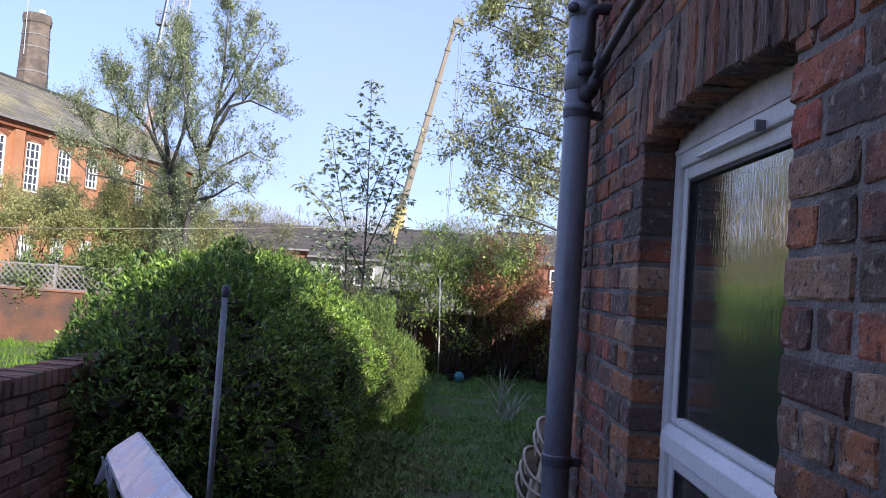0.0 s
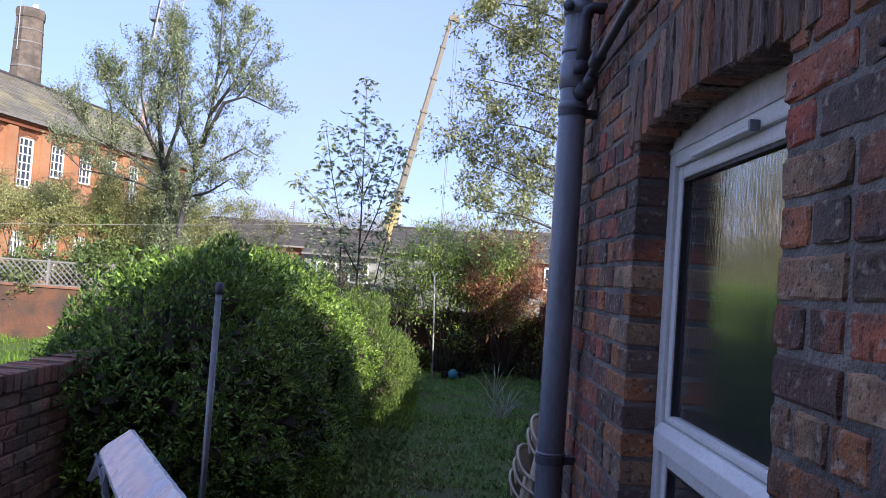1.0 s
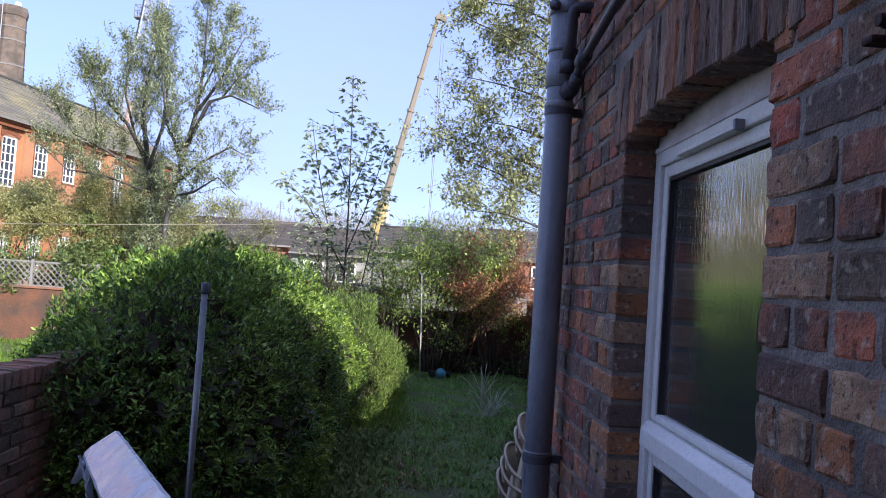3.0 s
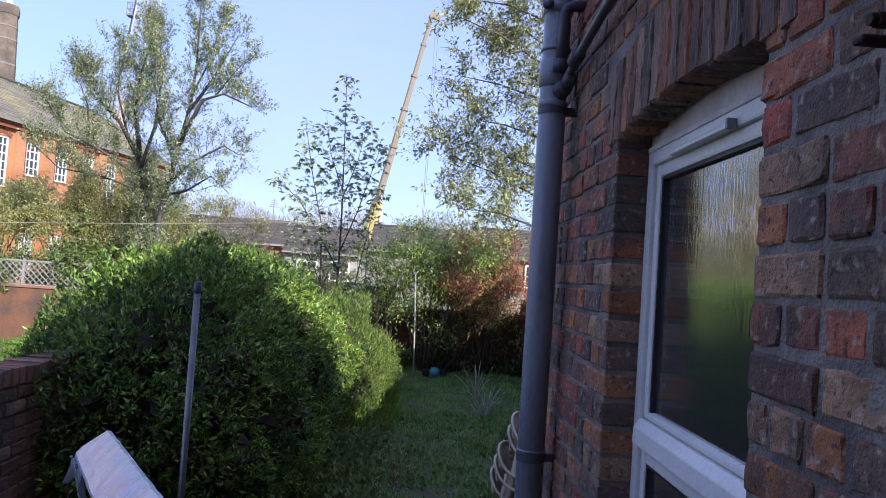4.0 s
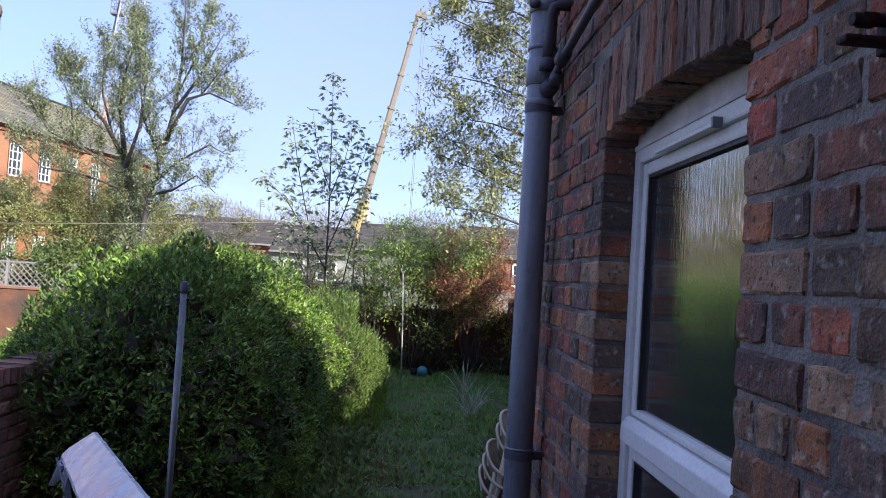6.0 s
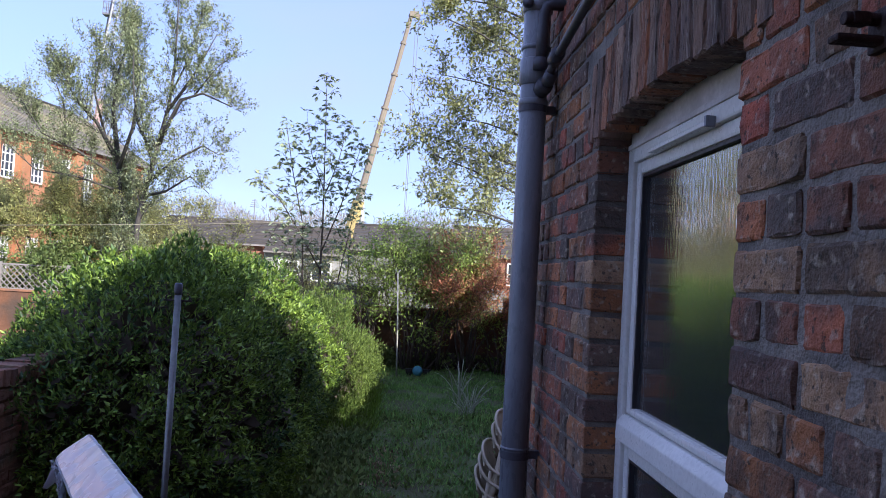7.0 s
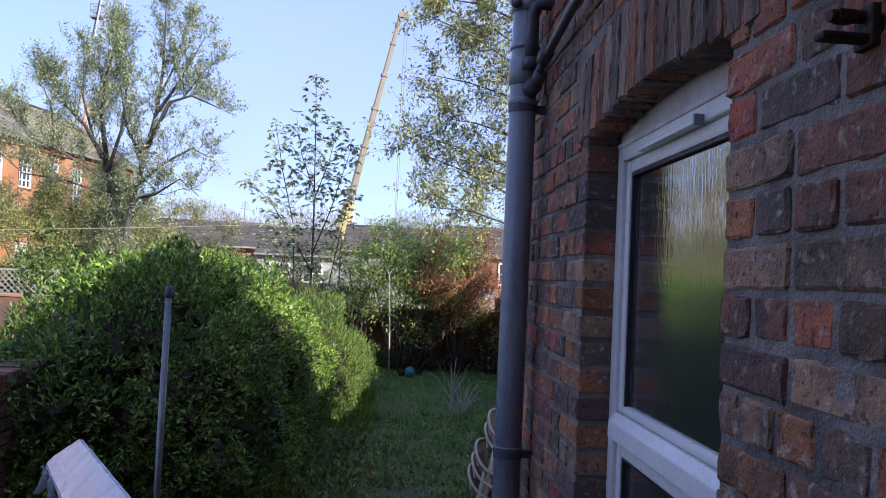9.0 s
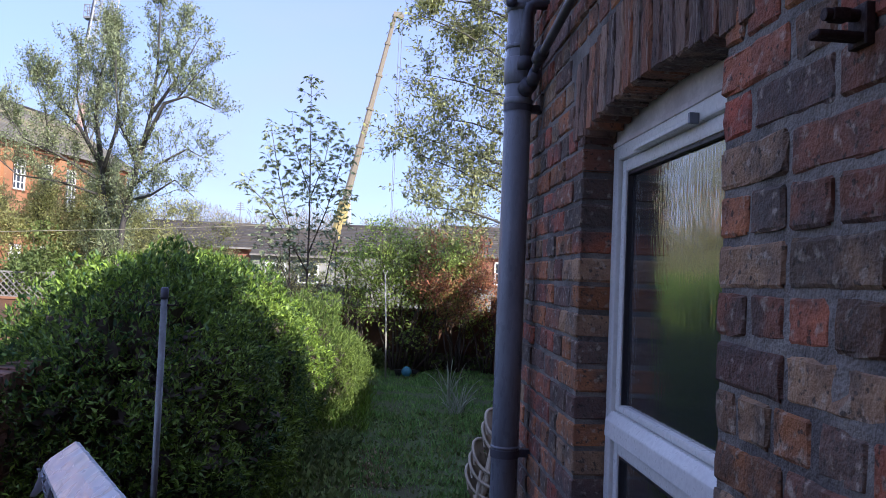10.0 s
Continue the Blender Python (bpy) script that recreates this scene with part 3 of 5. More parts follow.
# ---------------------------------------------------------------- pipes on the wall
def soil_pipe():
    p = thing("soil_pipe", "grey plastic soil pipe fixed to the corner of a brick wall", "drainpipe")
    cx, cy, r = 0.508, 3.0, 0.0545
    part("pipe", Shape().tube([(cx, cy, 0), (cx, cy, 2.2), (cx, cy, 6.4)], r, 32).mesh("pipe", M_PIPE, True), p)
    for z, h, rr in ((3.115, 0.03, 0.060), (3.20, 0.11, 0.0615), (3.345, 0.02, 0.061), (1.735, 0.012, 0.0585), (3.50, 0.05, 0.0615)):
        s = Shape().tube([(cx, cy, z), (cx, cy, z + 0.004), (cx, cy, z + h - 0.004), (cx, cy, z + h)], [r, rr, rr, r], 32, False)
        part("collar", s.mesh("collar", M_PIPE, True), p)
    for z in (3.09, 1.70):
        s = Shape().box(cx + r - 0.004, WX + 0.006, cy - 0.016, cy + 0.016, z, z + 0.032)
        b = part("bracket", s.mesh("bracket", M_PIPEDARK, bevel=0.003), p, "dark pipe bracket")
        s = Shape().tube([(cx, cy, z), (cx, cy, z + 0.03)], r + 0.004, 32, False)
        part("strap", s.mesh("strap", M_PIPEDARK, True), b)
    # boss and the waste pipe that runs along the wall into it
    s = Shape().tube([(cx + 0.02, cy - 0.045, 3.175), (cx + 0.03, cy - 0.085, 3.19)], 0.034, 18)
    part("boss", s.mesh("boss", M_PIPEDARK, True), p, "dark branch socket")
    s = Shape().tube([(cx + 0.03, cy - 0.06, 3.18), (cx + 0.035, cy - 0.10, 3.20), (cx + 0.04, cy - 0.14, 3.235), (0.552, 2.76, 3.262), (0.555, 2.45, 3.30),
                      (0.556, 2.0, 3.345), (0.556, 1.2, 3.42), (0.556, -0.34, 3.56)], 0.0165, 16)
    part("waste_pipe", s.mesh("waste_pipe", M_PIPEDARK, True), p, "thin dark waste pipe sloping along the wall")
    for y0, z0, y1, z1 in ((2.90, 3.195, 2.86, 3.222), (2.80, 3.252, 2.74, 3.268)):
        s = Shape().tube([(0.545, y0, z0), (0.551, y1, z1)], 0.0265, 16)
        part("coupling", s.mesh("coupling", M_PIPEDARK, True), p)
    # the loop of an overflow pipe
    s = Shape().tube([(cx + 0.01, cy - 0.062, 3.27), (cx + 0.012, cy - 0.068, 3.40), (cx + 0.014, cy - 0.068, 3.48), (cx + 0.024, cy - 0.068, 3.508),
                      (cx + 0.045, cy - 0.068, 3.518), (0.62, cy - 0.068, 3.52)], 0.022, 16)
    part("overflow_pipe", s.mesh("overflow_pipe", M_PIPEDARK, True), p, "dark bent overflow pipe")
    s = Shape().tube([(cx + 0.01, cy - 0.062, 3.25), (cx + 0.01, cy - 0.062, 3.30)], 0.029, 16)
    part("overflow_socket", s.mesh("overflow_socket", M_PIPEDARK, True), p)
    s = Shape().tube([(cx - 0.05, cy - 0.045, 3.52), (cx - 0.052, cy - 0.062, 3.53)], 0.022, 14)
    part("access_cap", s.mesh("access_cap", M_PIPEDARK, True), p)
    return settle(p, (cx, cy, 0))


soil_pipe()


def wall_bracket():
    b = thing("iron_bracket", "rusty black iron bracket set in the brick wall", "bracket")
    s = Shape().tube([(0.543, 0.905, 2.760), (0.61, 0.905, 2.762)], 0.009, 10)
    s.box(0.552, 0.575, 0.895, 0.915, 2.752, 2.768)
    part("upper_lug", s.mesh("upper_lug", M_IRON, bevel=0.003), b)
    s = Shape().box(0.528, 0.61, 0.89, 0.915, 2.727, 2.737)
    part("lower_lug", s.mesh("lower_lug", M_IRON, bevel=0.004), b)
    s = Shape().box(0.588, 0.602, 0.885, 0.925, 2.72, 2.775)
    part("plate", s.mesh("plate", M_IRON, bevel=0.003), b)
    return settle(b, (0.6, 0.93, 2.75))


wall_bracket()


# ---------------------------------------------------------------- garden walls
def garden_wall_left():
    s = Shape().box(-2.52, -2.312, 0.0, 20.0, 0, 1.60)
    return structure("wall_garden_left", s, M_OLDBRICK, "old mossy brick garden wall with a brick-on-edge coping", "wall")


wall_left = garden_wall_left()
s = Shape().box(-30, 9.0, 20.02, 20.22, 0, 1.40)
wall_back = structure("wall_garden_back", s, M_FARBRICK, "weathered brick wall across the end of the gardens", "wall")
s = Shape().box(-30, -2.4, 19.98, 20.26, 1.40, 1.46).box(-2.39, 9.0, 19.98, 20.26, 1.47, 1.54).box(-2.39, 9.0, 20.02, 20.22, 1.40, 1.47)
structure("wall_coping", s, M_FARBRICK, "brick coping along the garden wall", "coping", bevel=0.01)
# unseen wall, added; its stepped heights shade the lawn, end wall and lower hedge
s = Shape().box(2.85, 3.05, WALL_END, 7.0, 0, 4.0).box(2.85, 3.05, 7.002, 17.3, 0, 3.1).box(2.85, 3.05, 17.302, 20.0, 0, 1.95)
structure("wall_garden_side", s, M_FARBRICK, "unseen brick wall added along the garden side to shade the lawn", "wall")


# plain house block out of view, added to cast shade over the lawn
s = Shape().box(9.4, 17.0, 0.5, 12.0, 0, 6.1).prism([(9.1, 6.1), (17.3, 6.1), (13.2, 8.1)], 12.0, pose(0, 0.25, 0))
structure("wall_neighbour", s, M_HOUSEBRICK, "unseen plain brick house added to cast shade on the lawn", "house")

# ---------------------------------------------------------------- washing line pole, package, chairs
def line_pole():
    p = thing("washing_line_pole", "galvanised steel washing line pole with a small crossbar", "pole")
    x, y = -1.027, 3.6
    part("tube", Shape().tube([(x, y, -0.1), (x, y, 2.26)], 0.0155, 20).mesh("tube", M_STEEL, True), p)
    part("cap", Shape().tube([(x, y, 2.25), (x, y, 2.262), (x, y, 2.30), (x, y, 2.305)], [0.017, 0.0185, 0.0185, 0.012], 20).mesh("cap", M_PIPEDARK, True),
         p, "dark plastic cap")
    part("crossbar", Shape().tube([(x - 0.066, y, 2.222), (x + 0.066, y, 2.222)], 0.0045, 10).mesh("crossbar", M_IRON, True), p)
    for d in (-1, 1):
        part("hook", Shape().tube([(x + d * 0.05, y, 2.222), (x + d * 0.056, y, 2.236), (x + d * 0.05, y, 2.246)], 0.004, 8).mesh("hook", M_IRON, True), p)
    return settle(p, (x, y, 0))


line_pole()


def wrapped_package():
    """A long narrow packet in white paper and clear film, lying on a sheeted pile and sloping down from it."""
    a, b = Vector((-1.055, 2.60, 1.770)), Vector((-0.315, 1.15, 1.90))
    way = (b - a).normalized()
    side = Vector((way.y, -way.x, 0)).normalized()
    up = side.cross(way)
    flat_side, flat_up = side.copy(), up.copy()
    side, up = side * 0.82 - up * 0.57, up * 0.82 + side * 0.57
    pk = thing("wrapped_package", "long packet wrapped in creased white paper and clear film", "package")
    n = 26
    s = Shape()
    outline = [(-0.064, -0.13), (-0.066, -0.07), (-0.066, -0.008), (-0.058, 0.0), (-0.02, 0.002), (0.03, 0.001), (0.058, -0.002), (0.066, -0.012), (0.067, -0.07), (0.064, -0.13)]
    k = len(outline)
    for i in range(n + 1):
        c = a + (b - a) * (i / n)
        for u, w in outline:
            q = Vector((u * 30, w * 22, i * 0.9))
            e = noise.noise(q) * 0.0028 + noise.noise(q * 2.7) * 0.0012
            s.v.append(tuple(c + side * (u + e) + up * (w + e * 1.2)))
    for i in range(n):
        for j in range(k):
            p, q = i * k + j, i * k + (j + 1) % k
            s.f.append((p, q, q + k, p + k))
    s.f += [tuple(range(k - 1, -1, -1)), tuple(range(n * k, n * k + k))]
    part("paper_wrap", s.mesh("paper_wrap", M_WRAP), pk)
    # loose folds of film at the far end and along the low edge
    f = Shape()
    m = 14
    for i in range(m + 1):
        for j in range(6):
            c = a + way * (0.30 * i / m - 0.03) + side * (0.069 + 0.011 * j + 0.010 * math.sin(i * 1.3 + j)) + up * (-0.01 - 0.028 * j + 0.01 * math.sin(i * 2.1 + j * 1.7))
            f.v.append(tuple(c))
    f.f = [(i * 6 + j, i * 6 + j + 1, i * 6 + j + 7, i * 6 + j + 6) for i in range(m) for j in range(5)]
    part("film_fold", f.mesh("film_fold", M_FILM, True), pk, "loose crumpled clear film")
    f = Shape()
    for i in range(7):
        for j, (u, w) in enumerate(((0.066, -0.012), (0.08, -0.035), (0.07, -0.07))):
            c = a - way * (0.0 + 0.012 * i) + side * (u + 0.011 * i) + up * (w * (1 - i / 9) - 0.011 * i)
            f.v.append(tuple(c))
    f.f = [(i * 3 + j, i * 3 + j + 1, i * 3 + j + 4, i * 3 + j + 3) for i in range(6) for j in range(2)]
    part("film_tail", f.mesh("film_tail", M_FILM, True), pk, "twisted tail of clear film")
    settle(pk, tuple(a))
    # the dark sheet over a pile below
    t = Shape()
    nx, ny = 12, 22
    for j in range(ny + 1):
        for i in range(nx + 1):
            u, v = i / nx * 2 - 1, j / ny
            c = a + (b - a) * (v * 1.04 - 0.02)
            edge = abs(u) ** 3
            z = c.z - 0.215 - edge * 0.9 + 0.02 * noise.noise(Vector((u * 3, v * 9, 1))) * (abs(u) > 0.3)
            x = c + flat_side * (u * (0.15 + 0.05 * edge) + 0.03)
            t.v.append((x.x, x.y, max(z, 0.02)))
    w = nx + 1
    t.f = [(j * w + i, j * w + i + 1, j * w + w + i + 1, j * w + w + i) for j in range(ny) for i in range(nx)]
    pile = thing("sheeted_pile", "tall pile of boxes under a dark navy plastic sheet", "pile")
    part("sheet", t.mesh("sheet", M_TARP, True), pile)
    q = Shape().box(-0.13, 0.13, 0.02, (b - a).length * 0.97, 0.0, 1.45, Matrix.Translation((a.x, a.y, 0)) @ Matrix(((-flat_side.x, way.x, 0, 0), (-flat_side.y, way.y, 0, 0), (0, 0, 1, 0), (0, 0, 0, 1))))
    part("boxes", q.mesh("boxes", M_TARP, bevel=0.02), pile)
    settle(pile, (a.x, a.y, 0))


wrapped_package()


def garden_chair():
    """A moulded armchair that faces +x, its seat's middle over the origin."""
    c = thing("garden_chair", "cream moulded plastic garden armchair in a stack", "chair", "stacked garden chairs")
    # rounded back shell
    s = Shape()
    n, rows = 12, 9
    for layer in (0.0, 0.012):
        for j in range(rows + 1):
            v = j / rows
            for i in range(n + 1):
                u = i / n * 2 - 1
                top = 0.84 - 0.15 * abs(u) ** 3.2
                z = 0.42 + (top - 0.42) * v
                x = -0.20 - 0.16 * v - layer + 0.10 * u * u
                s.v.append((x, u * (0.215 + 0.02 * v), z))
    w = n + 1
    k = w * (rows + 1)
    for j in range(rows):
        for i in range(n):
            if 2 <= j <= 6 and i in (2, 4, 6, 8, 9) and i % 2 == 0:
                continue
            p = j * w + i
            s.f += [(p, p + 1, p + w + 1, p + w), (k + p + 1, k + p, k + p + w, k + p + w + 1)]
    for i in range(n):
        p = rows * w + i
        s.f.append((p, p + 1, k + p + 1, k + p))
    part("backrest", s.mesh("backrest", M_CHAIR, True), c)
    # rim that runs round the back and down into the arms
    rim = [(0.26, -0.27, 0.60), (0.10, -0.275, 0.635), (-0.08, -0.27, 0.645), (-0.20, -0.245, 0.68), (-0.275, -0.22, 0.75), (-0.33, -0.15, 0.825), (-0.36, 0, 0.85)]
    rim = rim + [(x, -y, z) for x, y, z in reversed(rim[:-1])]
    for _ in range(2):
        rim = [rim[0]] + [tuple(p[k] + (q[k] - p[k]) * f for k in range(3)) for p, q in zip(rim, rim[1:]) for f in (0.25, 0.75)] + [rim[-1]]
    part("rim", Shape().tube(rim, 0.013, 10).mesh("rim", M_CHAIR, True), c)
    s = Shape().box(-0.22, 0.24, -0.22, 0.22, 0.405, 0.425)
    part("seat", s.mesh("seat", M_CHAIR, bevel=0.009), c)
    for d in (-1, 1):
        s = Shape()
        s.box(-0.08, 0.26, d * 0.275 - 0.028, d * 0.275 + 0.028, 0.622, 0.638)
        part("armrest", s.mesh("armrest", M_CHAIR, bevel=0.007), c)
        part("leg", Shape().tube([(0.27, d * 0.275, 0.62), (0.26, d * 0.27, 0.42), (0.30, d * 0.28, 0.0)], [0.018, 0.024, 0.02], 8).mesh("leg", M_CHAIR, True), c)
        part("leg", Shape().tube([(-0.20, d * 0.24, 0.66), (-0.22, d * 0.235, 0.40), (-0.31, d * 0.26, 0.0)], [0.016, 0.024, 0.02], 8).mesh("leg", M_CHAIR, True), c)
    return c


CHAIR_TURN = -28
first = garden_chair()
first.matrix_basis = pose(1.09, 6.2, 0.0, 0, 0, CHAIR_TURN)
for i in range(1, 5):
    extra = 0.05 if i >= 3 else 0.0
    copy_thing(first, pose(1.09 + 0.008 * i + extra * 0.9, 6.2 - 0.01 * i, 0.098 * i + extra, 0, 1.2 * i, CHAIR_TURN + (0, 1, -1, 2, -2)[i]))

# ---------------------------------------------------------------- small things at the end of the garden
pole = thing("white_prop_pole", "thin white clothes prop standing before the end wall", "pole")
part("shaft", Shape().tube([(0.10, 17.6, 0), (0.05, 17.6, 1.3), (-0.01, 17.6, 2.42)], [0.020, 0.019, 0.017], 10).mesh("shaft", M_POST, True), pole)
part("fork", Shape().tube([(-0.07, 17.6, 2.52), (-0.01, 17.6, 2.41), (0.05, 17.6, 2.52)], 0.013, 8).mesh("fork", M_POST, True), pole)
settle(pole, (0.10, 17.6, 0))


def football():
    bm = bmesh.new()
    bmesh.ops.create_icosphere(bm, subdivisions=4, radius=0.125)
    for v in bm.verts:
        d = v.co.normalized()
        seam = min(abs(d.x), abs(d.y), abs(d.z))
        v.co -= d * 0.006 * max(0, 1 - seam / 0.05)
    me = bpy.data.meshes.new("ball")
    bm.to_mesh(me)
    bm.free()
    me.polygons.foreach_set("use_smooth", [True] * len(me.polygons))
    me.materials.append(M_BALL)
    ob = tagged(new("ball", me), "teal rubber play ball lying on the grass", "ball")
    ob.matrix_basis = pose(0.60, 18.1, 0.115, 20, 30, 0)


football()


def plant_pot(x, y, r, h):
    p = thing("plant_pot", "small black plastic plant pot on the grass", "pot", "pots by the wall")
    s = Shape().tube([(0, 0, 0), (0, 0, h), (0, 0, h - 0.02), (0, 0, h * 0.5)], [r * 0.75, r, r * 0.9, r * 0.85], 14)
    part("body", s.mesh("body", M_BLACKPLASTIC, True), p)
    s = Shape().tube([(0, 0, h - 0.03), (0, 0, h - 0.005)], r * 1.07, 14, False)
    part("pot_rim", s.mesh("pot_rim", M_BLACKPLASTIC, True), p)
    p.matrix_basis = pose(x, y, 0)


plant_pot(0.40, 18.2, 0.10, 0.15)
plant_pot(0.82, 18.3, 0.10, 0.14)

line = thing("washing_line", "pale plastic washing line strung over the hedge", "line")
part("cord", Shape().tube([Vector(p) for p in bent((-6.2, 9.0, 2.62), (-1.8, 17.0, 3.5), (0, 0, -0.03), 12)], 0.0055, 6).mesh("cord", M_CABLE, True), line)
settle(line, (-6.2, 9.0, 2.62))


def far_post(x, y, h):
    p = thing("line_post", "slim steel post that carries a washing line", "pole", "line posts")
    part("tube", Shape().tube([(0, 0, 0), (0, 0, h)], 0.025, 10).mesh("tube", M_STEEL, True), p)
    part("cap", Shape().tube([(0, 0, h), (0, 0, h + 0.03)], 0.03, 10).mesh("cap", M_PIPEDARK, True), p)
    p.matrix_basis = pose(x, y, 0)


far_post(-6.2, 9.0, 2.62)


# ---------------------------------------------------------------- hedge and shrubs
def hedge(name, label, category, blobs, mat, count, leaf, seed, shell, aspect, rosette, rough=0.16, stems=9, inner=0.70, up=0.55):
    rng = np.random.default_rng(seed)
    h = thing(name, label, category)
    p, nrm, deep = hedge_points(blobs, count, rng, shell, rough)
    at = np.repeat(p, rosette, 0) + rng.normal(size=(len(p) * rosette, 3)) * leaf * 0.3
    way = np.repeat(nrm * 0.7 + (0, 0, up), rosette, 0) + rng.normal(size=(len(p) * rosette, 3)) * 0.75
    size = np.repeat(rng.uniform(0.7, 1.2, len(p)), rosette) * leaf * rng.uniform(0.7, 1.15, len(at))
    tagged(part("foliage", leaf_mesh("foliage", mat, at, size, way, aspect, 0.3, 0.0, rng), h), kind="stuff")
    w = Shape()
    for b in blobs:
        c, r = Vector(b[:3]), Vector(b[3:])
        for _ in range(stems):
            d = Vector(rng.normal(size=3))
            d.z = abs(d.z) * 0.8
            d.normalize()
            tip = c + Vector((d.x * r.x, d.y * r.y, d.z * r.z)) * 0.93
            foot = Vector((c.x + rng.normal() * 0.15, c.y + rng.normal() * 0.15, 0.0))
            w.tube(bent(foot, tip, (0, 0, 0.1), 5, 0.05, rng), [0.03, 0.024, 0.018, 0.012, 0.008, 0.004], 6, False)
    tagged(part("branchwork", w.mesh("branchwork", M_TWIG, True), h), kind="stuff")
    # inner shell of broad leaves in dark twig colour, painting the bush's shaded inside
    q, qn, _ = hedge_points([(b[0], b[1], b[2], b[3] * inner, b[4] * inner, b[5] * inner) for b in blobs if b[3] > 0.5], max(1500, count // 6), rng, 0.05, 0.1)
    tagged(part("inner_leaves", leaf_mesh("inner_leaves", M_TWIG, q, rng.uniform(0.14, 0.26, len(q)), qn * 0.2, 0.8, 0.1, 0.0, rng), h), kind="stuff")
    return settle(h, (blobs[0][0], blobs[0][1], 0))


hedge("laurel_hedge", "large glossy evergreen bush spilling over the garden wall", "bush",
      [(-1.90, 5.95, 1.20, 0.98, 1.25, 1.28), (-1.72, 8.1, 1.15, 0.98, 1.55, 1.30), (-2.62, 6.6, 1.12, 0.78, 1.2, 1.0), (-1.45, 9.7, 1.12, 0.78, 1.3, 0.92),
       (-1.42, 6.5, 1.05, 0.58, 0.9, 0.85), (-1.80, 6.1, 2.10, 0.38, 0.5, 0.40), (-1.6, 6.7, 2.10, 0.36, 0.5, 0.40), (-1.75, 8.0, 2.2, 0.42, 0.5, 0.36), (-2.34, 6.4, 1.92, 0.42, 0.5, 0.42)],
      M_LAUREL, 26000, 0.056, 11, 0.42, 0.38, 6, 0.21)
hedge("feathery_shrub", "fine-leaved green shrub beside the lawn", "bush",
      [(-1.30, 12.6, 0.85, 0.85, 1.5, 1.22), (-1.0, 14.2, 0.50, 0.75, 1.3, 0.85), (-0.95, 15.8, 0.28, 0.68, 1.2, 0.58)],
      M_FEATHER, 10000, 0.080, 12, 0.40, 0.20, 4, 0.42, inner=0.5, up=1.3)
hedge("ivy_bed", "low ground-cover leaves along the foot of the wall", "plants",
      [(1.3, 19.6, 0.05, 2.2, 0.35, 0.28), (-1.4, 19.4, 0.15, 1.4, 0.5, 0.5)], M_IVY, 2600, 0.11, 13, 0.2, 0.7, 3, 0.3, 4)


# ---------------------------------------------------------------- trees
def apple_tree():
    t = thing("apple_tree", "old leaning garden tree with sparse silvery spring leaves", "tree")
    limbs = [
        ([(-6.7, 19, 0), (-6.62, 19, 1.8), (-6.54, 19, 3.3), (-6.4, 19, 4.2), (-6.19, 19, 5.25)], 0.105, 0.075),
        ([(-6.19, 19, 5.25), (-6.02, 19.1, 6.3), (-5.97, 19.2, 7.4), (-5.98, 19.2, 8.5), (-6.0, 19.2, 9.1)], 0.07, 0.012),
        ([(-6.19, 19, 5.3), (-5.64, 18.8, 6.42), (-5.1, 18.7, 6.6), (-4.35, 18.6, 6.3)], 0.075, 0.015),
        ([(-6.05, 19, 6.1), (-5.5, 18.9, 6.9), (-5.27, 18.9, 7.36), (-4.9, 18.9, 8.15)], 0.06, 0.012),
        ([(-5.3, 18.75, 6.55), (-4.9, 18.5, 7.0), (-4.5, 18.5, 7.5)], 0.03, 0.01),
        ([(-6.3, 19, 4.4), (-5.7, 18.8, 4.9), (-5.0, 18.7, 5.3), (-4.6, 18.7, 5.1)], 0.06, 0.012),
        ([(-6.4, 19, 4.0), (-5.8, 18.6, 4.1), (-5.2, 18.5, 4.5), (-4.7, 18.4, 4.1)], 0.05, 0.012),
        ([(-6.3, 19, 5.0), (-6.8, 19.2, 5.9), (-7.0, 19.3, 6.8), (-7.05, 19.3, 7.7)], 0.06, 0.012),
        ([(-6.0, 19.1, 6.6), (-5.7, 19.3, 7.5), (-5.45, 19.3, 8.6)], 0.04, 0.01),
    ]
    grow(t, [(p, a * 0.8, b * 0.8) for p, a, b in limbs], M_BARK, M_APPLE, 21, 6.3, 0.80, 7, 0.52, 17, 0.072, 1.0, 0.12, 0.5, 0.0, 0.035)
    return settle(t, (-6.7, 19, 0))


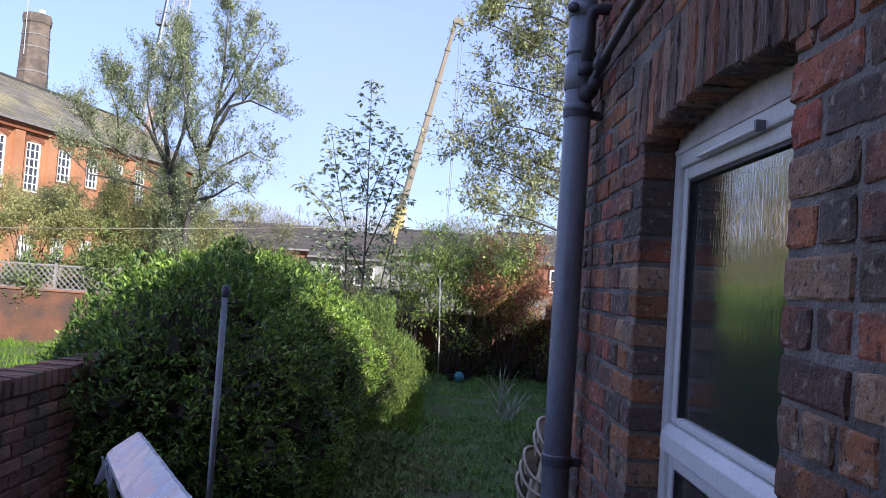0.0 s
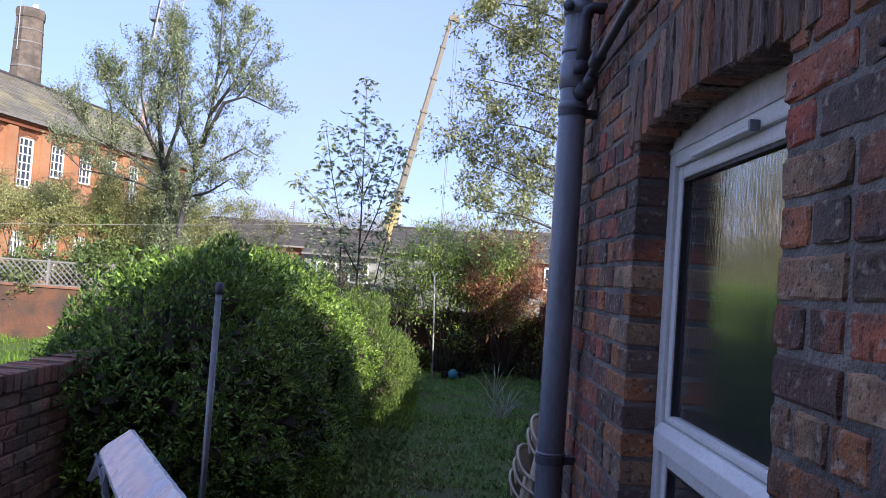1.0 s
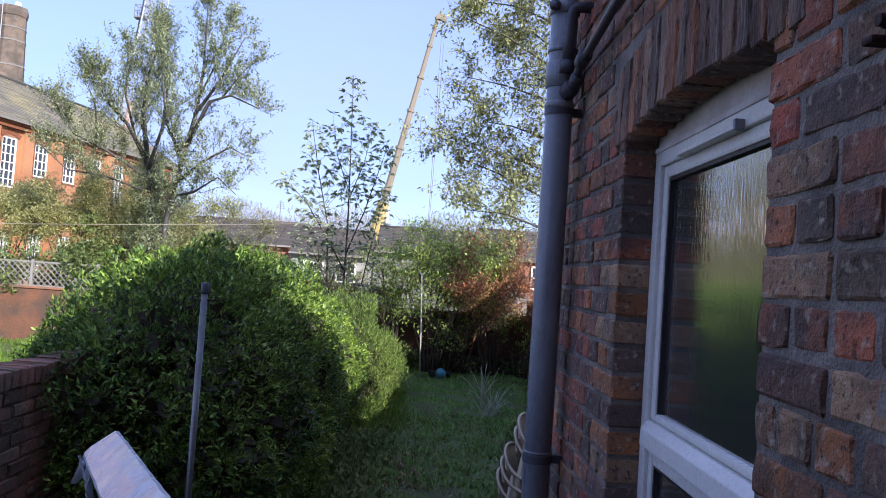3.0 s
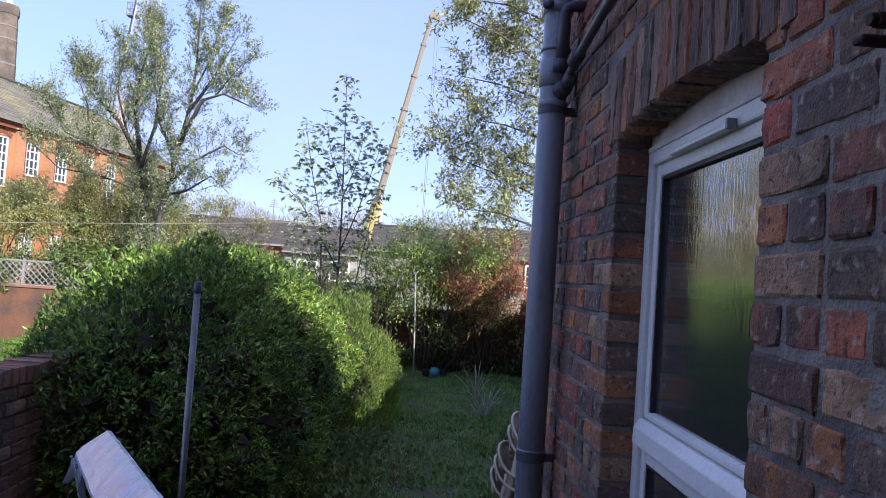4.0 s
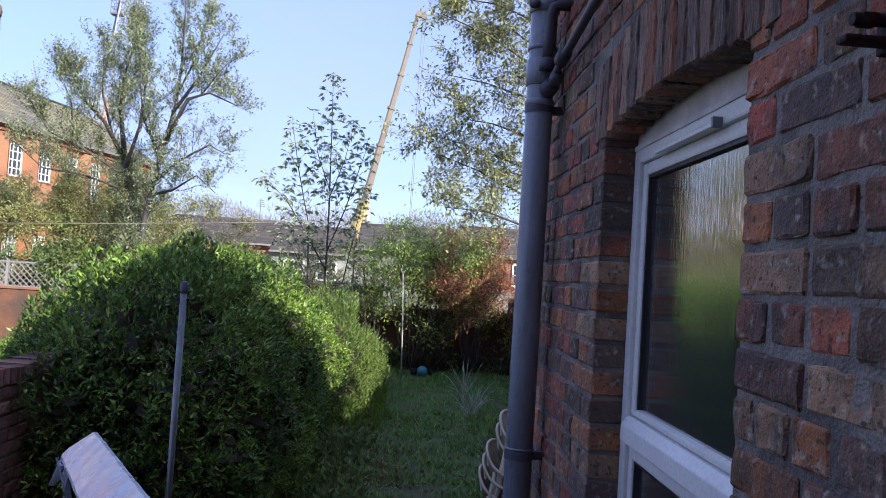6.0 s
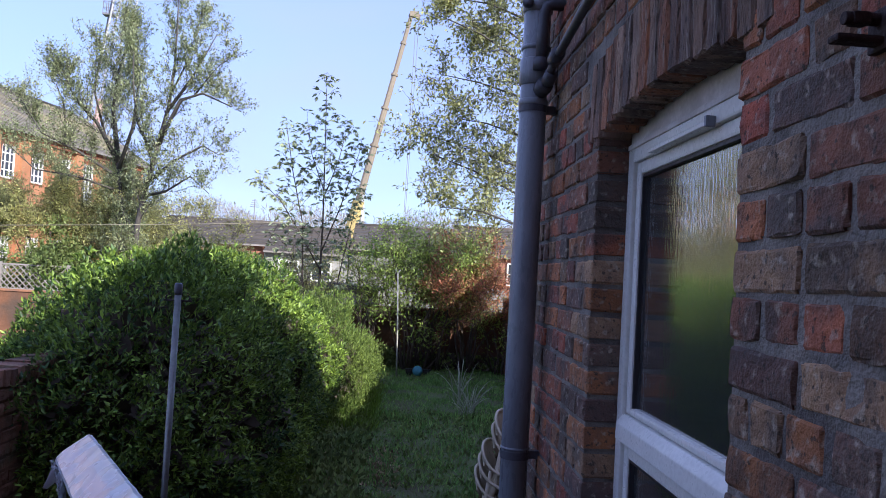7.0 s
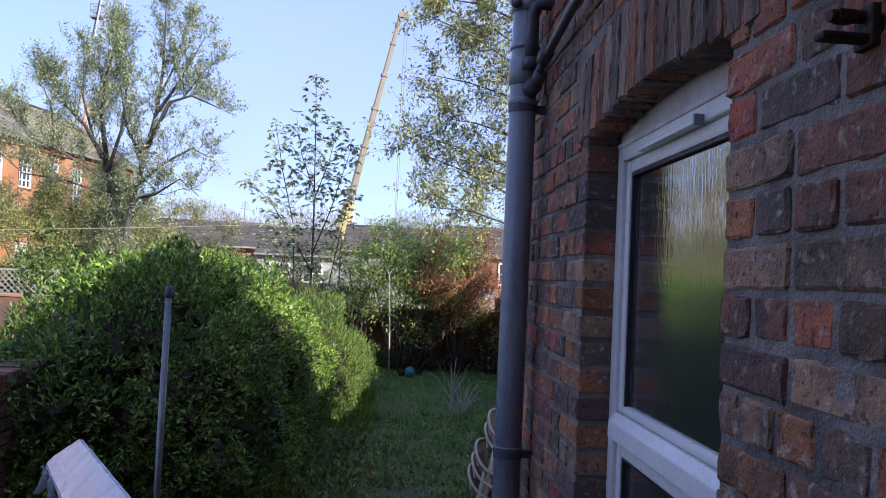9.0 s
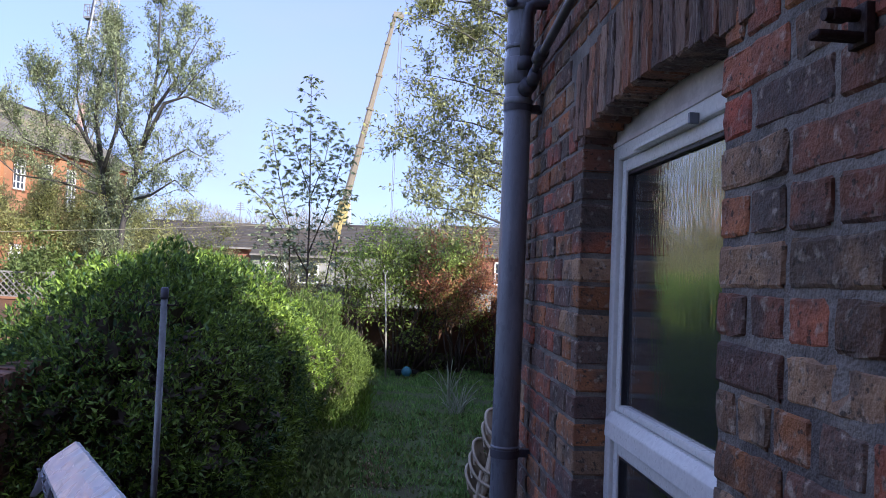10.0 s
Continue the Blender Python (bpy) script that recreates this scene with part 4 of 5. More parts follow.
def pear_tree():
    t = thing("pear_tree", "many-stemmed garden tree in sparse grey-green spring leaf", "tree")
    limbs = [
        ([(-7.6, 20.6, 0), (-7.5, 20.6, 2), (-7.5, 20.6, 3.4), (-7.72, 20.6, 5.0)], 0.09, 0.07),
        ([(-7.72, 20.6, 5.0), (-7.95, 20.6, 6.4), (-7.9, 20.6, 7.4), (-7.6, 20.6, 8.7)], 0.10, 0.012),
        ([(-7.72, 20.6, 5.0), (-8.3, 20.5, 6.0), (-8.9, 20.4, 6.6), (-9.3, 20.4, 7.4)], 0.085, 0.012),
        ([(-7.7, 20.6, 4.6), (-8.7, 20.3, 5.2), (-9.6, 20.2, 5.6), (-10.2, 20.1, 6.5)], 0.06, 0.012),
        ([(-7.7, 20.6, 4.8), (-7.3, 20.3, 5.9), (-7.2, 20.2, 7.0), (-7.3, 20.2, 8.2)], 0.07, 0.012),
        ([(-7.6, 20.6, 4.2), (-8.6, 20.2, 4.5), (-9.6, 20.0, 4.6), (-10.3, 19.9, 5.2)], 0.045, 0.012),
        ([(-8.1, 20.55, 5.7), (-8.5, 20.7, 6.8), (-8.6, 20.8, 8.0)], 0.05, 0.01),
        ([(-9.0, 20.3, 5.35), (-9.2, 20.5, 6.4), (-9.6, 20.5, 7.3)], 0.04, 0.01),
    ]
    grow(t, [(p, a * 0.8, b * 0.8) for p, a, b in limbs], M_BARK, M_APPLE, 22, 7.5, 0.95, 8, 0.58, 18, 0.072, 1.0, 0.12, 0.5, 0.0, 0.04)
    return settle(t, (-7.6, 20.6, 0))


def willow_shrub(x, y, h, spread, seed, mat, name, label, stems=15, leaf=0.10, twigs=8, leaves=15, start=0.30):
    rng = np.random.default_rng(seed)
    t = thing(name, label, "shrub")
    limbs = []
    for i in range(stems):
        a = 2 * math.pi * i / stems + rng.uniform(-0.2, 0.2)
        r = spread * rng.uniform(0.3, 1.0)
        top = h * rng.uniform(0.65, 1.0) * (1 - 0.3 * r / spread)
        foot = Vector((x + 0.12 * math.cos(a), y + 0.12 * math.sin(a), 0))
        tip = Vector((x + r * math.cos(a), y + r * math.sin(a), top))
        limbs.append((bent(foot, tip, (-0.12 * math.cos(a), -0.12 * math.sin(a), 0.25), 5, 0.06, rng), 0.026, 0.005))
    grow(t, limbs, M_TWIG, mat, seed + 1, twigs, 0.7, 4, 0.38, leaves, leaf, 0.3, start, 0.4, 0.15, 0.07, 5)
    return settle(t, (x, y, 0))


def sapling():
    t = thing("sycamore_sapling", "slim young tree with dark drooping leaves", "tree")
    limbs = [
        ([(-1.75, 17, 0), (-1.76, 17, 2.2), (-1.77, 17, 3.5), (-1.81, 17, 4.8), (-1.88, 17, 6.75)], 0.055, 0.008),
        ([(-1.95, 17, 0), (-2.15, 17, 2.2), (-2.2, 16.9, 3.4), (-2.5, 16.9, 4.6), (-2.7, 16.9, 5.6)], 0.04, 0.008),
        ([(-1.76, 17, 2.4), (-2.3, 16.8, 3.3), (-2.7, 16.7, 3.9), (-3.15, 16.6, 4.3)], 0.03, 0.007),
        ([(-1.77, 17, 2.8), (-1.4, 16.9, 3.8), (-1.2, 16.8, 4.5), (-1.0, 16.8, 5.2)], 0.03, 0.007),
        ([(-1.6, 17.1, 0), (-1.4, 17.2, 2.0), (-1.2, 17.2, 3.2), (-1.0, 17.2, 4.2)], 0.035, 0.007),
        ([(-1.79, 17, 4.2), (-2.1, 16.9, 5.0), (-2.25, 16.9, 5.8)], 0.02, 0.006),
        ([(-1.8, 17, 4.0), (-1.5, 17.0, 4.9), (-1.35, 17.0, 5.7)], 0.02, 0.006),
        ([(-2.1, 17, 2.0), (-2.5, 17.0, 2.8), (-2.8, 17.0, 3.2)], 0.02, 0.006),
    ]
    # pairs of side shoots, each ending in a few five-fingered hanging leaves
    rng = np.random.default_rng(31)
    wood, at, ways, size = Shape(), [], [], []

    def fan(p, way, big):
        """One lobed leaf: fingers spread from the end of its stalk."""
        side = way.cross(Vector((0, 0, 1))).normalized()
        for f, k in ((-1.0, 0.6), (-0.5, 0.9), (0.0, 1.0), (0.5, 0.9), (1.0, 0.6)):
            at.append(p)
            ways.append((way * math.cos(f) + side * math.sin(f)) * 3)
            size.append(big * k)

    def shoot(p, way, length, r):
        tip = p + way * length
        wood.tube(bent(p, tip, (0, 0, -0.06 * length), 4, 0.012, rng), [r, r * 0.85, r * 0.7, r * 0.55, 0.0025], 5, False)
        for k in range(int(rng.integers(4, 8))):
            q = p.lerp(tip, 1.0 if k < 4 else rng.uniform(0.5, 0.95))
            d = Vector((*rng.normal(size=2), 0)).normalized() * 0.9 + way * 0.35 + Vector((0, 0, -0.6 + 0.5 * rng.normal()))
            stalk = q + d * rng.uniform(0.05, 0.12)
            wood.tube([q, stalk], 0.002, 3, False)
            fan(stalk, d.normalized(), rng.uniform(0.10, 0.17))

    for pts, r0, r1 in limbs:
        pts = [Vector(p) for p in pts]
        k = len(pts)
        r0 *= 0.6
        wood.tube(pts, [r0 + (r1 * 0.7 - r0) * i / (k - 1) for i in range(k)], 7)
        length = sum((pts[i + 1] - pts[i]).length for i in range(k - 1))
        u, turn = 0.30 if r0 > 0.024 else 0.18, rng.uniform(0, 6.28)
        while u < 1.0:
            f = u * (k - 1)
            i = min(int(f), k - 2)
            p, d = pts[i].lerp(pts[i + 1], f - i), (pts[i + 1] - pts[i]).normalized()
            for half in (0, math.pi):
                out = Vector((math.cos(turn + half), math.sin(turn + half), 0))
                shoot(p, (out * 0.8 + d * 0.7).normalized(), rng.uniform(0.22, 0.6) * (1.25 - 0.75 * u), 0.006)
            turn += 1.4
            u += rng.uniform(0.20, 0.34) / length
        shoot(pts[-1], Vector((0, 0, 1)), 0.15, 0.004)
    part("trunk", wood.mesh("trunk", M_TWIG, True), t)
    tagged(part("crown", leaf_mesh("crown", M_SYC, at, size, ways, 0.40, 0.15, 0.25, rng), t), kind="stuff")
    return settle(t, (-1.75, 17, 0))


def big_tree():
    t = thing("garden_tree", "tall spreading tree with long level boughs in young leaf", "tree")
    limbs = [([(4.4, 13.6, 0), (4.3, 13.6, 2.5), (4.25, 13.5, 5.0), (4.2, 13.5, 7.5), (4.1, 13.5, 10.5)], 0.24, 0.07)]
    rng = np.random.default_rng(41)
    reach = [(2.9, 0.15, 4.35, 5.05), (3.4, 0.5, 3.8, 4.6), (4.0, 0.6, 3.2, 3.55), (4.4, 0.9, 4.9, 5.3), (5.0, 0.55, 5.6, 6.1), (5.6, 0.35, 6.0, 6.9), (6.2, 0.6, 6.9, 7.3),
             (6.9, 0.5, 7.4, 8.2), (7.6, 0.9, 8.3, 9.0), (8.5, 1.3, 9.2, 10.0), (5.2, 1.5, 6.5, 7.0), (3.6, 1.5, 4.2, 4.3), (4.5, 1.9, 5.4, 5.8)]
    for i, (z0, x1, zm, z1) in enumerate(reach):
        y1 = 12.9 + rng.uniform(-0.9, 0.9)
        limbs.append(([(4.3, 13.5, z0), (3.3, 13.3, (z0 + zm) / 2 + 0.3), (2.2, (13.2 + y1) / 2, zm + 0.1), ((x1 + 2.2) / 2 - 0.1, y1, (zm + z1) / 2 + 0.15), (x1, y1, z1)], 0.075, 0.010))
    for i in range(9):
        a, z0 = rng.uniform(-1.4, 0.2), rng.uniform(4.0, 9.0)
        tip = (4.3 + 3.6 * math.cos(a), 13.5 + 3.6 * math.sin(a), z0 + rng.uniform(0.8, 2.4))
        limbs.append((bent((4.25, 13.5, z0), tip, (0, 0, 0.2), 4, 0.1, rng), 0.08, 0.012))
    grow(t, [(p, a * 0.55, b * 0.55) for p, a, b in limbs], M_BARK, M_BIGTREE, 42, 6.0, 0.95, 6, 0.42, 12, 0.080, 0.15, 0.25, 0.5, 0.35, 0.05)
    return settle(t, (4.4, 13.6, 0))


apple_tree()
pear_tree()
sapling()
big_tree()
for x, y, h, r, seed, bare in ((-12.3, 22.4, 5.4, 1.5, 51, 0.78), (-9.9, 22.0, 6.0, 1.9, 52, 0.66), (-7.4, 21.8, 5.7, 2.0, 54, 0.45), (-5.2, 21.6, 3.9, 1.6, 56, 0.45), (-8.6, 23.8, 6.2, 2.0, 59, 0.5)):
    willow_shrub(x, y, h, r, seed, M_OLIVE, "olive_shrub", "loose olive-green shrub in fresh spring leaf", 16, 0.085, 6, 11, bare)
willow_shrub(-9.3, 21.0, 3.7, 0.85, 55, M_IVY, "dark_shrub", "dark green shrub behind the garden wall", leaf=0.12)
willow_shrub(0.35, 19.1, 4.4, 1.75, 61, M_GREENSHRUB, "green_shrub", "arching shrub in fresh green leaf before the wall", 15, 0.09, 6, 7, 0.42)
willow_shrub(1.85, 19.2, 4.1, 1.5, 63, M_REDSHRUB, "bronze_shrub", "arching shrub with bronze-red young leaves", 13, 0.09, 9, 11, 0.45)
willow_shrub(1.05, 19.3, 4.8, 1.5, 65, M_GREENSHRUB, "mixed_shrub", "tall twiggy shrub with green leaves and bare tips", 9, 0.09, 5, 5, 0.42)
willow_shrub(-0.75, 19.2, 3.7, 1.2, 73, M_GREENSHRUB, "green_shrub", "airy green shrub with bare twigs by the wall", 9, 0.09, 4, 5, 0.35)
willow_shrub(-2.6, 19.2, 3.3, 1.2, 75, M_OLIVE, "olive_shrub", "loose olive-green shrub in fresh spring leaf", 14, 0.095, 4, 6, 0.3)
willow_shrub(-11.2, 20.8, 2.5, 1.3, 77, M_IVY, "dark_shrub", "low leafy shrub behind the trellised wall", 9, 0.13, 6, 10, 0.6)
willow_shrub(0.75, 19.3, 2.3, 1.7, 79, M_GREENSHRUB, "low_shrub", "low straggling leafy twigs before the garden wall", 12, 0.11, 4, 4, 0.2)
willow_shrub(2.7, 19.2, 2.0, 0.9, 69, M_GREENSHRUB, "low_shrub", "low leafy shrub against the garden wall", 8, 0.1, 4, 4, 0.3)


def weed_tuft(x, y, h, count, seed, spread):
    rng = np.random.default_rng(seed)
    s = Shape()
    for i in range(count):
        a, tilt = rng.uniform(0, 6.28), rng.uniform(0.1, spread)
        hh = h * rng.uniform(0.5, 1.0)
        foot = Vector((rng.normal() * 0.05, rng.normal() * 0.05, 0))
        tip = foot + Vector((math.cos(a) * tilt, math.sin(a) * tilt, hh))
        s.tube(bent(foot, tip, (0, 0, 0.22 * hh), 5), [0.009, 0.011, 0.010, 0.008, 0.005, 0.001], 3, False)
    t = thing("weed_tuft", "tuft of long pale grass stalks in the lawn", "grass tuft")
    tagged(part("grass_stalk", s.mesh("grass_stalk", M_STRAW, True), t), kind="stuff")
    t.matrix_basis = pose(x, y, 0)


weed_tuft(1.28, 14.2, 0.9, 13, 71, 0.55)
weed_tuft(1.42, 13.5, 0.6, 18, 72, 0.6)
weed_tuft(1.30, 13.2, 0.35, 9, 73, 0.7)


# ---------------------------------------------------------------- grass
def grass(name, label, mat, x0, x1, y0, y1, count, h, seed, lean=0.6, aspect=0.10):
    rng = np.random.default_rng(seed)
    p = np.stack([rng.uniform(x0, x1, count), rng.uniform(y0, y1, count), np.zeros(count)], 1)
    clump = np.array([noise.noise(Vector((a * 1.6, b * 1.6, 3))) for a, b, _ in p])
    keep = rng.uniform(-0.75, 0.6, count) < clump + 0.25
    p, clump = p[keep], clump[keep]
    p[:, 2] = -0.03
    way = rng.normal(size=p.shape) * lean + (0, 0, 1.0)
    size = h * rng.uniform(0.5, 1.2, len(p)) * (1.1 + 0.8 * clump)
    ob = tagged(new(name, leaf_mesh(name, mat, p, size, way, aspect, 0.1, 0.0, rng)), label, "grass", kind="stuff")
    return ob


grass("lawn_grass", "rough mown lawn grass", M_GRASS, -1.6, 4.5, 6.0, 20.0, 90000, 0.10, 81)
grass("lawn_clover", "low broad-leaved weeds in the lawn", M_IVY, -1.5, 2.0, 5.5, 13.5, 15000, 0.075, 82, 1.6, 0.6)
grass("hedge_foot_weeds", "leafy weeds and ivy at the foot of the hedge", M_IVY, -1.7, -0.3, 6.5, 12.5, 16000, 0.11, 85, 1.3, 0.6)
grass("leaf_litter", "brown dead leaves scattered under the hedge edge", M_LITTER, -1.5, 0.15, 5.5, 10.5, 9000, 0.06, 86, 2.2, 0.6)
grass("neighbour_lawn", "bright green grass of the neighbouring garden", M_BRIGHTGRASS, -14.0, -2.6, 8.0, 20.0, 60000, 0.16, 83)
grass("hedge_foot_grass", "longer bright grass along the hedge", M_BRIGHTGRASS, -1.3, -0.2, 11.5, 16.5, 7000, 0.17, 84)


# ---------------------------------------------------------------- the school beyond the gardens
SCHOOL = Matrix(((0.195, -0.981, 0, -27.0), (0.981, 0.195, 0, 48.0), (0, 0, 1, 0), (0, 0, 0, 1)))
# local: x runs along the front, y into the building, z up


def framed_window(parent, m, w, h, across, down, name="window", arched=0.0, mat=M_WHITEFAR, bar=0.07, deep=0.12):
    """A white window, its sill's middle at m, facing local -y."""
    win = part(name, None, parent)
    s = Shape().box(-w / 2, -w / 2 + 0.1, -0.05, deep, 0, h, m).box(w / 2 - 0.1, w / 2, -0.05, deep, 0, h, m)
    s.box(-w / 2 + 0.1, w / 2 - 0.1, -0.05, deep, 0, 0.12, m).box(-w / 2 + 0.1, w / 2 - 0.1, -0.05, deep, h - 0.12, h, m)
    part("frame", s.mesh("frame", mat), win)
    s = Shape()
    for i in range(1, across):
        x = -w / 2 + w * i / across
        s.box(x - bar / 2, x + bar / 2, -0.03, 0.06, 0.12, h - 0.12, m)
    for j in range(1, down):
        z = h * j / down
        s.box(-w / 2 + 0.1, w / 2 - 0.1, -0.025, 0.055, z - bar / 2, z + bar / 2, m)
    part("glazing_grid", s.mesh("glazing_grid", mat), win)
    part("pane", Shape().box(-w / 2 + 0.08, w / 2 - 0.08, 0.03, 0.05, 0.1, h - 0.1, m).mesh("pane", M_DARKGLASS), win)
    part("sill", Shape().box(-w / 2 - 0.1, w / 2 + 0.1, -0.12, deep, -0.12, 0.0, m).mesh("sill", M_SCHOOLDARK if mat is M_WHITEFAR else mat), win)
    return win


def school():
    b = thing("school_building", "large orange brick school with tall white windows and slate roof", "building")
    bays = [-17.4, -14.5, -11.6, -8.6, -5.6, -2.65, 0.38, 3.33, 6.25, 9.2, 12.1, 15.0, 17.9]
    ww, z0, z1 = 1.30, 6.3, 9.55
    lo = {3.33: 7.3, 6.25: 7.3, 9.2: 7.3}
    L0, L1, H = -20.0, 20.0, 10.6
    s = Shape()
    cuts = [L0]
    for c in bays:
        cuts += [c - ww / 2, c + ww / 2]
    cuts.append(L1)
    for i in range(0, len(cuts), 2):
        s.box(cuts[i], cuts[i + 1], 0, 0.4, 0, H, SCHOOL)
    for c in bays:
        s.box(c - ww / 2, c + ww / 2, 0, 0.4, z1, H, SCHOOL)
        s.box(c - ww / 2, c + ww / 2, 0, 0.4, 3.5, lo.get(c, z0), SCHOOL)
        s.box(c - ww / 2, c + ww / 2, 0, 0.4, 0, 0.45, SCHOOL)
    s.box(L0, L0 + 0.4, 0.4, 14, 0, H, SCHOOL).box(L1 - 0.4, L1, 0.4, 14, 0, H, SCHOOL).box(L0, L1, 14, 14.4, 0, H, SCHOOL)
    part("wall", s.mesh("wall", M_SCHOOL), b)
    for i in range(len(bays) - 1):
        c = (bays[i] + bays[i + 1]) / 2
        p = part("pilaster", Shape().box(c - 0.42, c + 0.42, -0.22, 0, 0, H - 0.55, SCHOOL).mesh("pilaster", M_SCHOOL), b)
        part("downpipe", Shape().tube([SCHOOL @ Vector((c + 0.52, -0.1, 0)), SCHOOL @ Vector((c + 0.52, -0.1, H - 0.5))], 0.07, 8).mesh("downpipe", M_IRON, True), p)
    part("cornice", Shape().box(L0, L1, -0.30, 0, H - 0.5, H - 0.25, SCHOOL).box(L0, L1, -0.42, 0, H - 0.25, H, SCHOOL).mesh("cornice", M_SCHOOLDARK), b)
    part("gutter", Shape().box(L0, L1, -0.62, -0.42, H - 0.12, H + 0.05, SCHOOL).mesh("gutter", M_FENCE), b)
    part("string_course", Shape().box(L0, L1, -0.1, 0, 5.2, 5.5, SCHOOL).mesh("string_course", M_SCHOOLDARK), b)
    for c in bays:
        lowest = lo.get(c, z0)
        framed_window(b, SCHOOL @ Matrix.Translation((c, 0.1, lowest)), ww, z1 - lowest, 3, 6 if lowest < 7 else 4)
        arch = Shape()
        for k in range(9):
            a = -0.6 + 1.2 * k / 8
            arch.box(-0.075, 0.075, -0.03, 0.0, 0, 0.36, SCHOOL @ Matrix.Translation((c + 1.16 * math.sin(a), 0, z1 + 1.15 * (math.cos(a) - 1) + 0.14)) @ pose(0, 0, 0, 0, math.degrees(a), 0))
        part("window_arch", arch.mesh("window_arch", M_SCHOOLDARK), b)
        framed_window(b, SCHOOL @ Matrix.Translation((c, 0.1, 0.45)), ww, 3.05, 4, 5, bar=0.13)
    # roof in courses of slates
    r = Shape()
    n, rise = 26, 4.6
    for i in range(n):
        y0, y1 = -0.6 + 7.8 * i / n, -0.6 + 7.8 * (i + 1) / n + 0.06
        za, zb = H + 0.05 + rise * i / n, H + 0.05 + rise * (i + 1) / n
        x = L0 - 0.3
        while x < L1 + 0.3:
            w = 1.15
            r.add([SCHOOL @ Vector(q) for q in ((x, y0, za + 0.03), (x + w - 0.02, y0, za + 0.03), (x + w - 0.02, y1, zb + 0.01), (x, y1, zb + 0.01), (x, y0, za - 0.03), (x + w - 0.02, y0, za - 0.03))],
                  [(0, 1, 2, 3), (4, 5, 1, 0)])
            x += w
    r.add([SCHOOL @ Vector(q) for q in ((L0, 15, H), (L1, 15, H), (L1, 7.2, H + rise), (L0, 7.2, H + rise), (L0, -0.5, H), (L1, -0.5, H))], [(0, 1, 2, 3), (3, 4, 0), (1, 5, 2)])
    part("roof", r.mesh("roof", M_SLATE), b)
    part("ridge", Shape().tube([SCHOOL @ Vector((L0, 7.2, H + rise + 0.05)), SCHOOL @ Vector((L1, 7.2, H + rise + 0.05))], 0.16, 8).mesh("ridge", M_ROOFTILE, True), b)
    return settle(b, tuple(SCHOOL @ Vector((0, 0, 0))))


school()


def chimney_stack():
    c = thing("chimney_stack", "tall octagonal sooty brick chimney with pale bands", "chimney")
    x, y = -42.6, 75.0
    part("shaft", Shape().tube([(x, y, 0), (x, y, 17.5), (x, y, 18.0), (x, y, 25.4), (x, y, 25.5), (x, y, 26.0), (x, y, 26.4)], [1.75, 1.62, 1.52, 1.28, 1.36, 1.42, 1.34], 8).mesh("shaft", M_CHIMBRICK), c)
    for z, h in ((20.4, 0.16), (22.9, 0.14), (24.2, 0.12)):
        r = 1.52 + (1.28 - 1.52) * (z - 18) / 7.4 + 0.04
        part("band", Shape().tube([(x, y, z), (x, y, z + h)], r, 8).mesh("band", M_FENCE), c, "pale stone band")
    part("pot", Shape().tube([(x + 0.4, y, 26.3), (x + 0.4, y, 27.0)], [0.35, 0.28], 10).mesh("pot", M_WHITEWOOD, True), c)
    part("lightning_rod", Shape().tube([(x - 0.3, y - 1.4, 22), (x - 0.25, y - 1.5, 28)], 0.05, 6).mesh("lightning_rod", M_LATTICE), c)
    return settle(c, (x, y, 0))


chimney_stack()


# ---------------------------------------------------------------- cranes
def boom_section(a, b, w0, w1, mat, name, parent):
    a, b = Vector(a), Vector(b)
    way = (b - a).normalized()
    side = Vector((0, 1, 0))
    up = way.cross(side).normalized()
    s = Shape()
    for p, w in ((a, w0), (b, w1)):
        for i in range(8):
            t = 2 * math.pi * (i + 0.5) / 8
            s.v.append(tuple(p + side * math.cos(t) * w * 0.5 + up * math.sin(t) * w * 0.62))
    s.f = [(i, (i + 1) % 8, 8 + (i + 1) % 8, 8 + i) for i in range(8)] + [tuple(range(7, -1, -1)), tuple(range(8, 16))]
    return part(name, s.mesh(name, mat), parent)


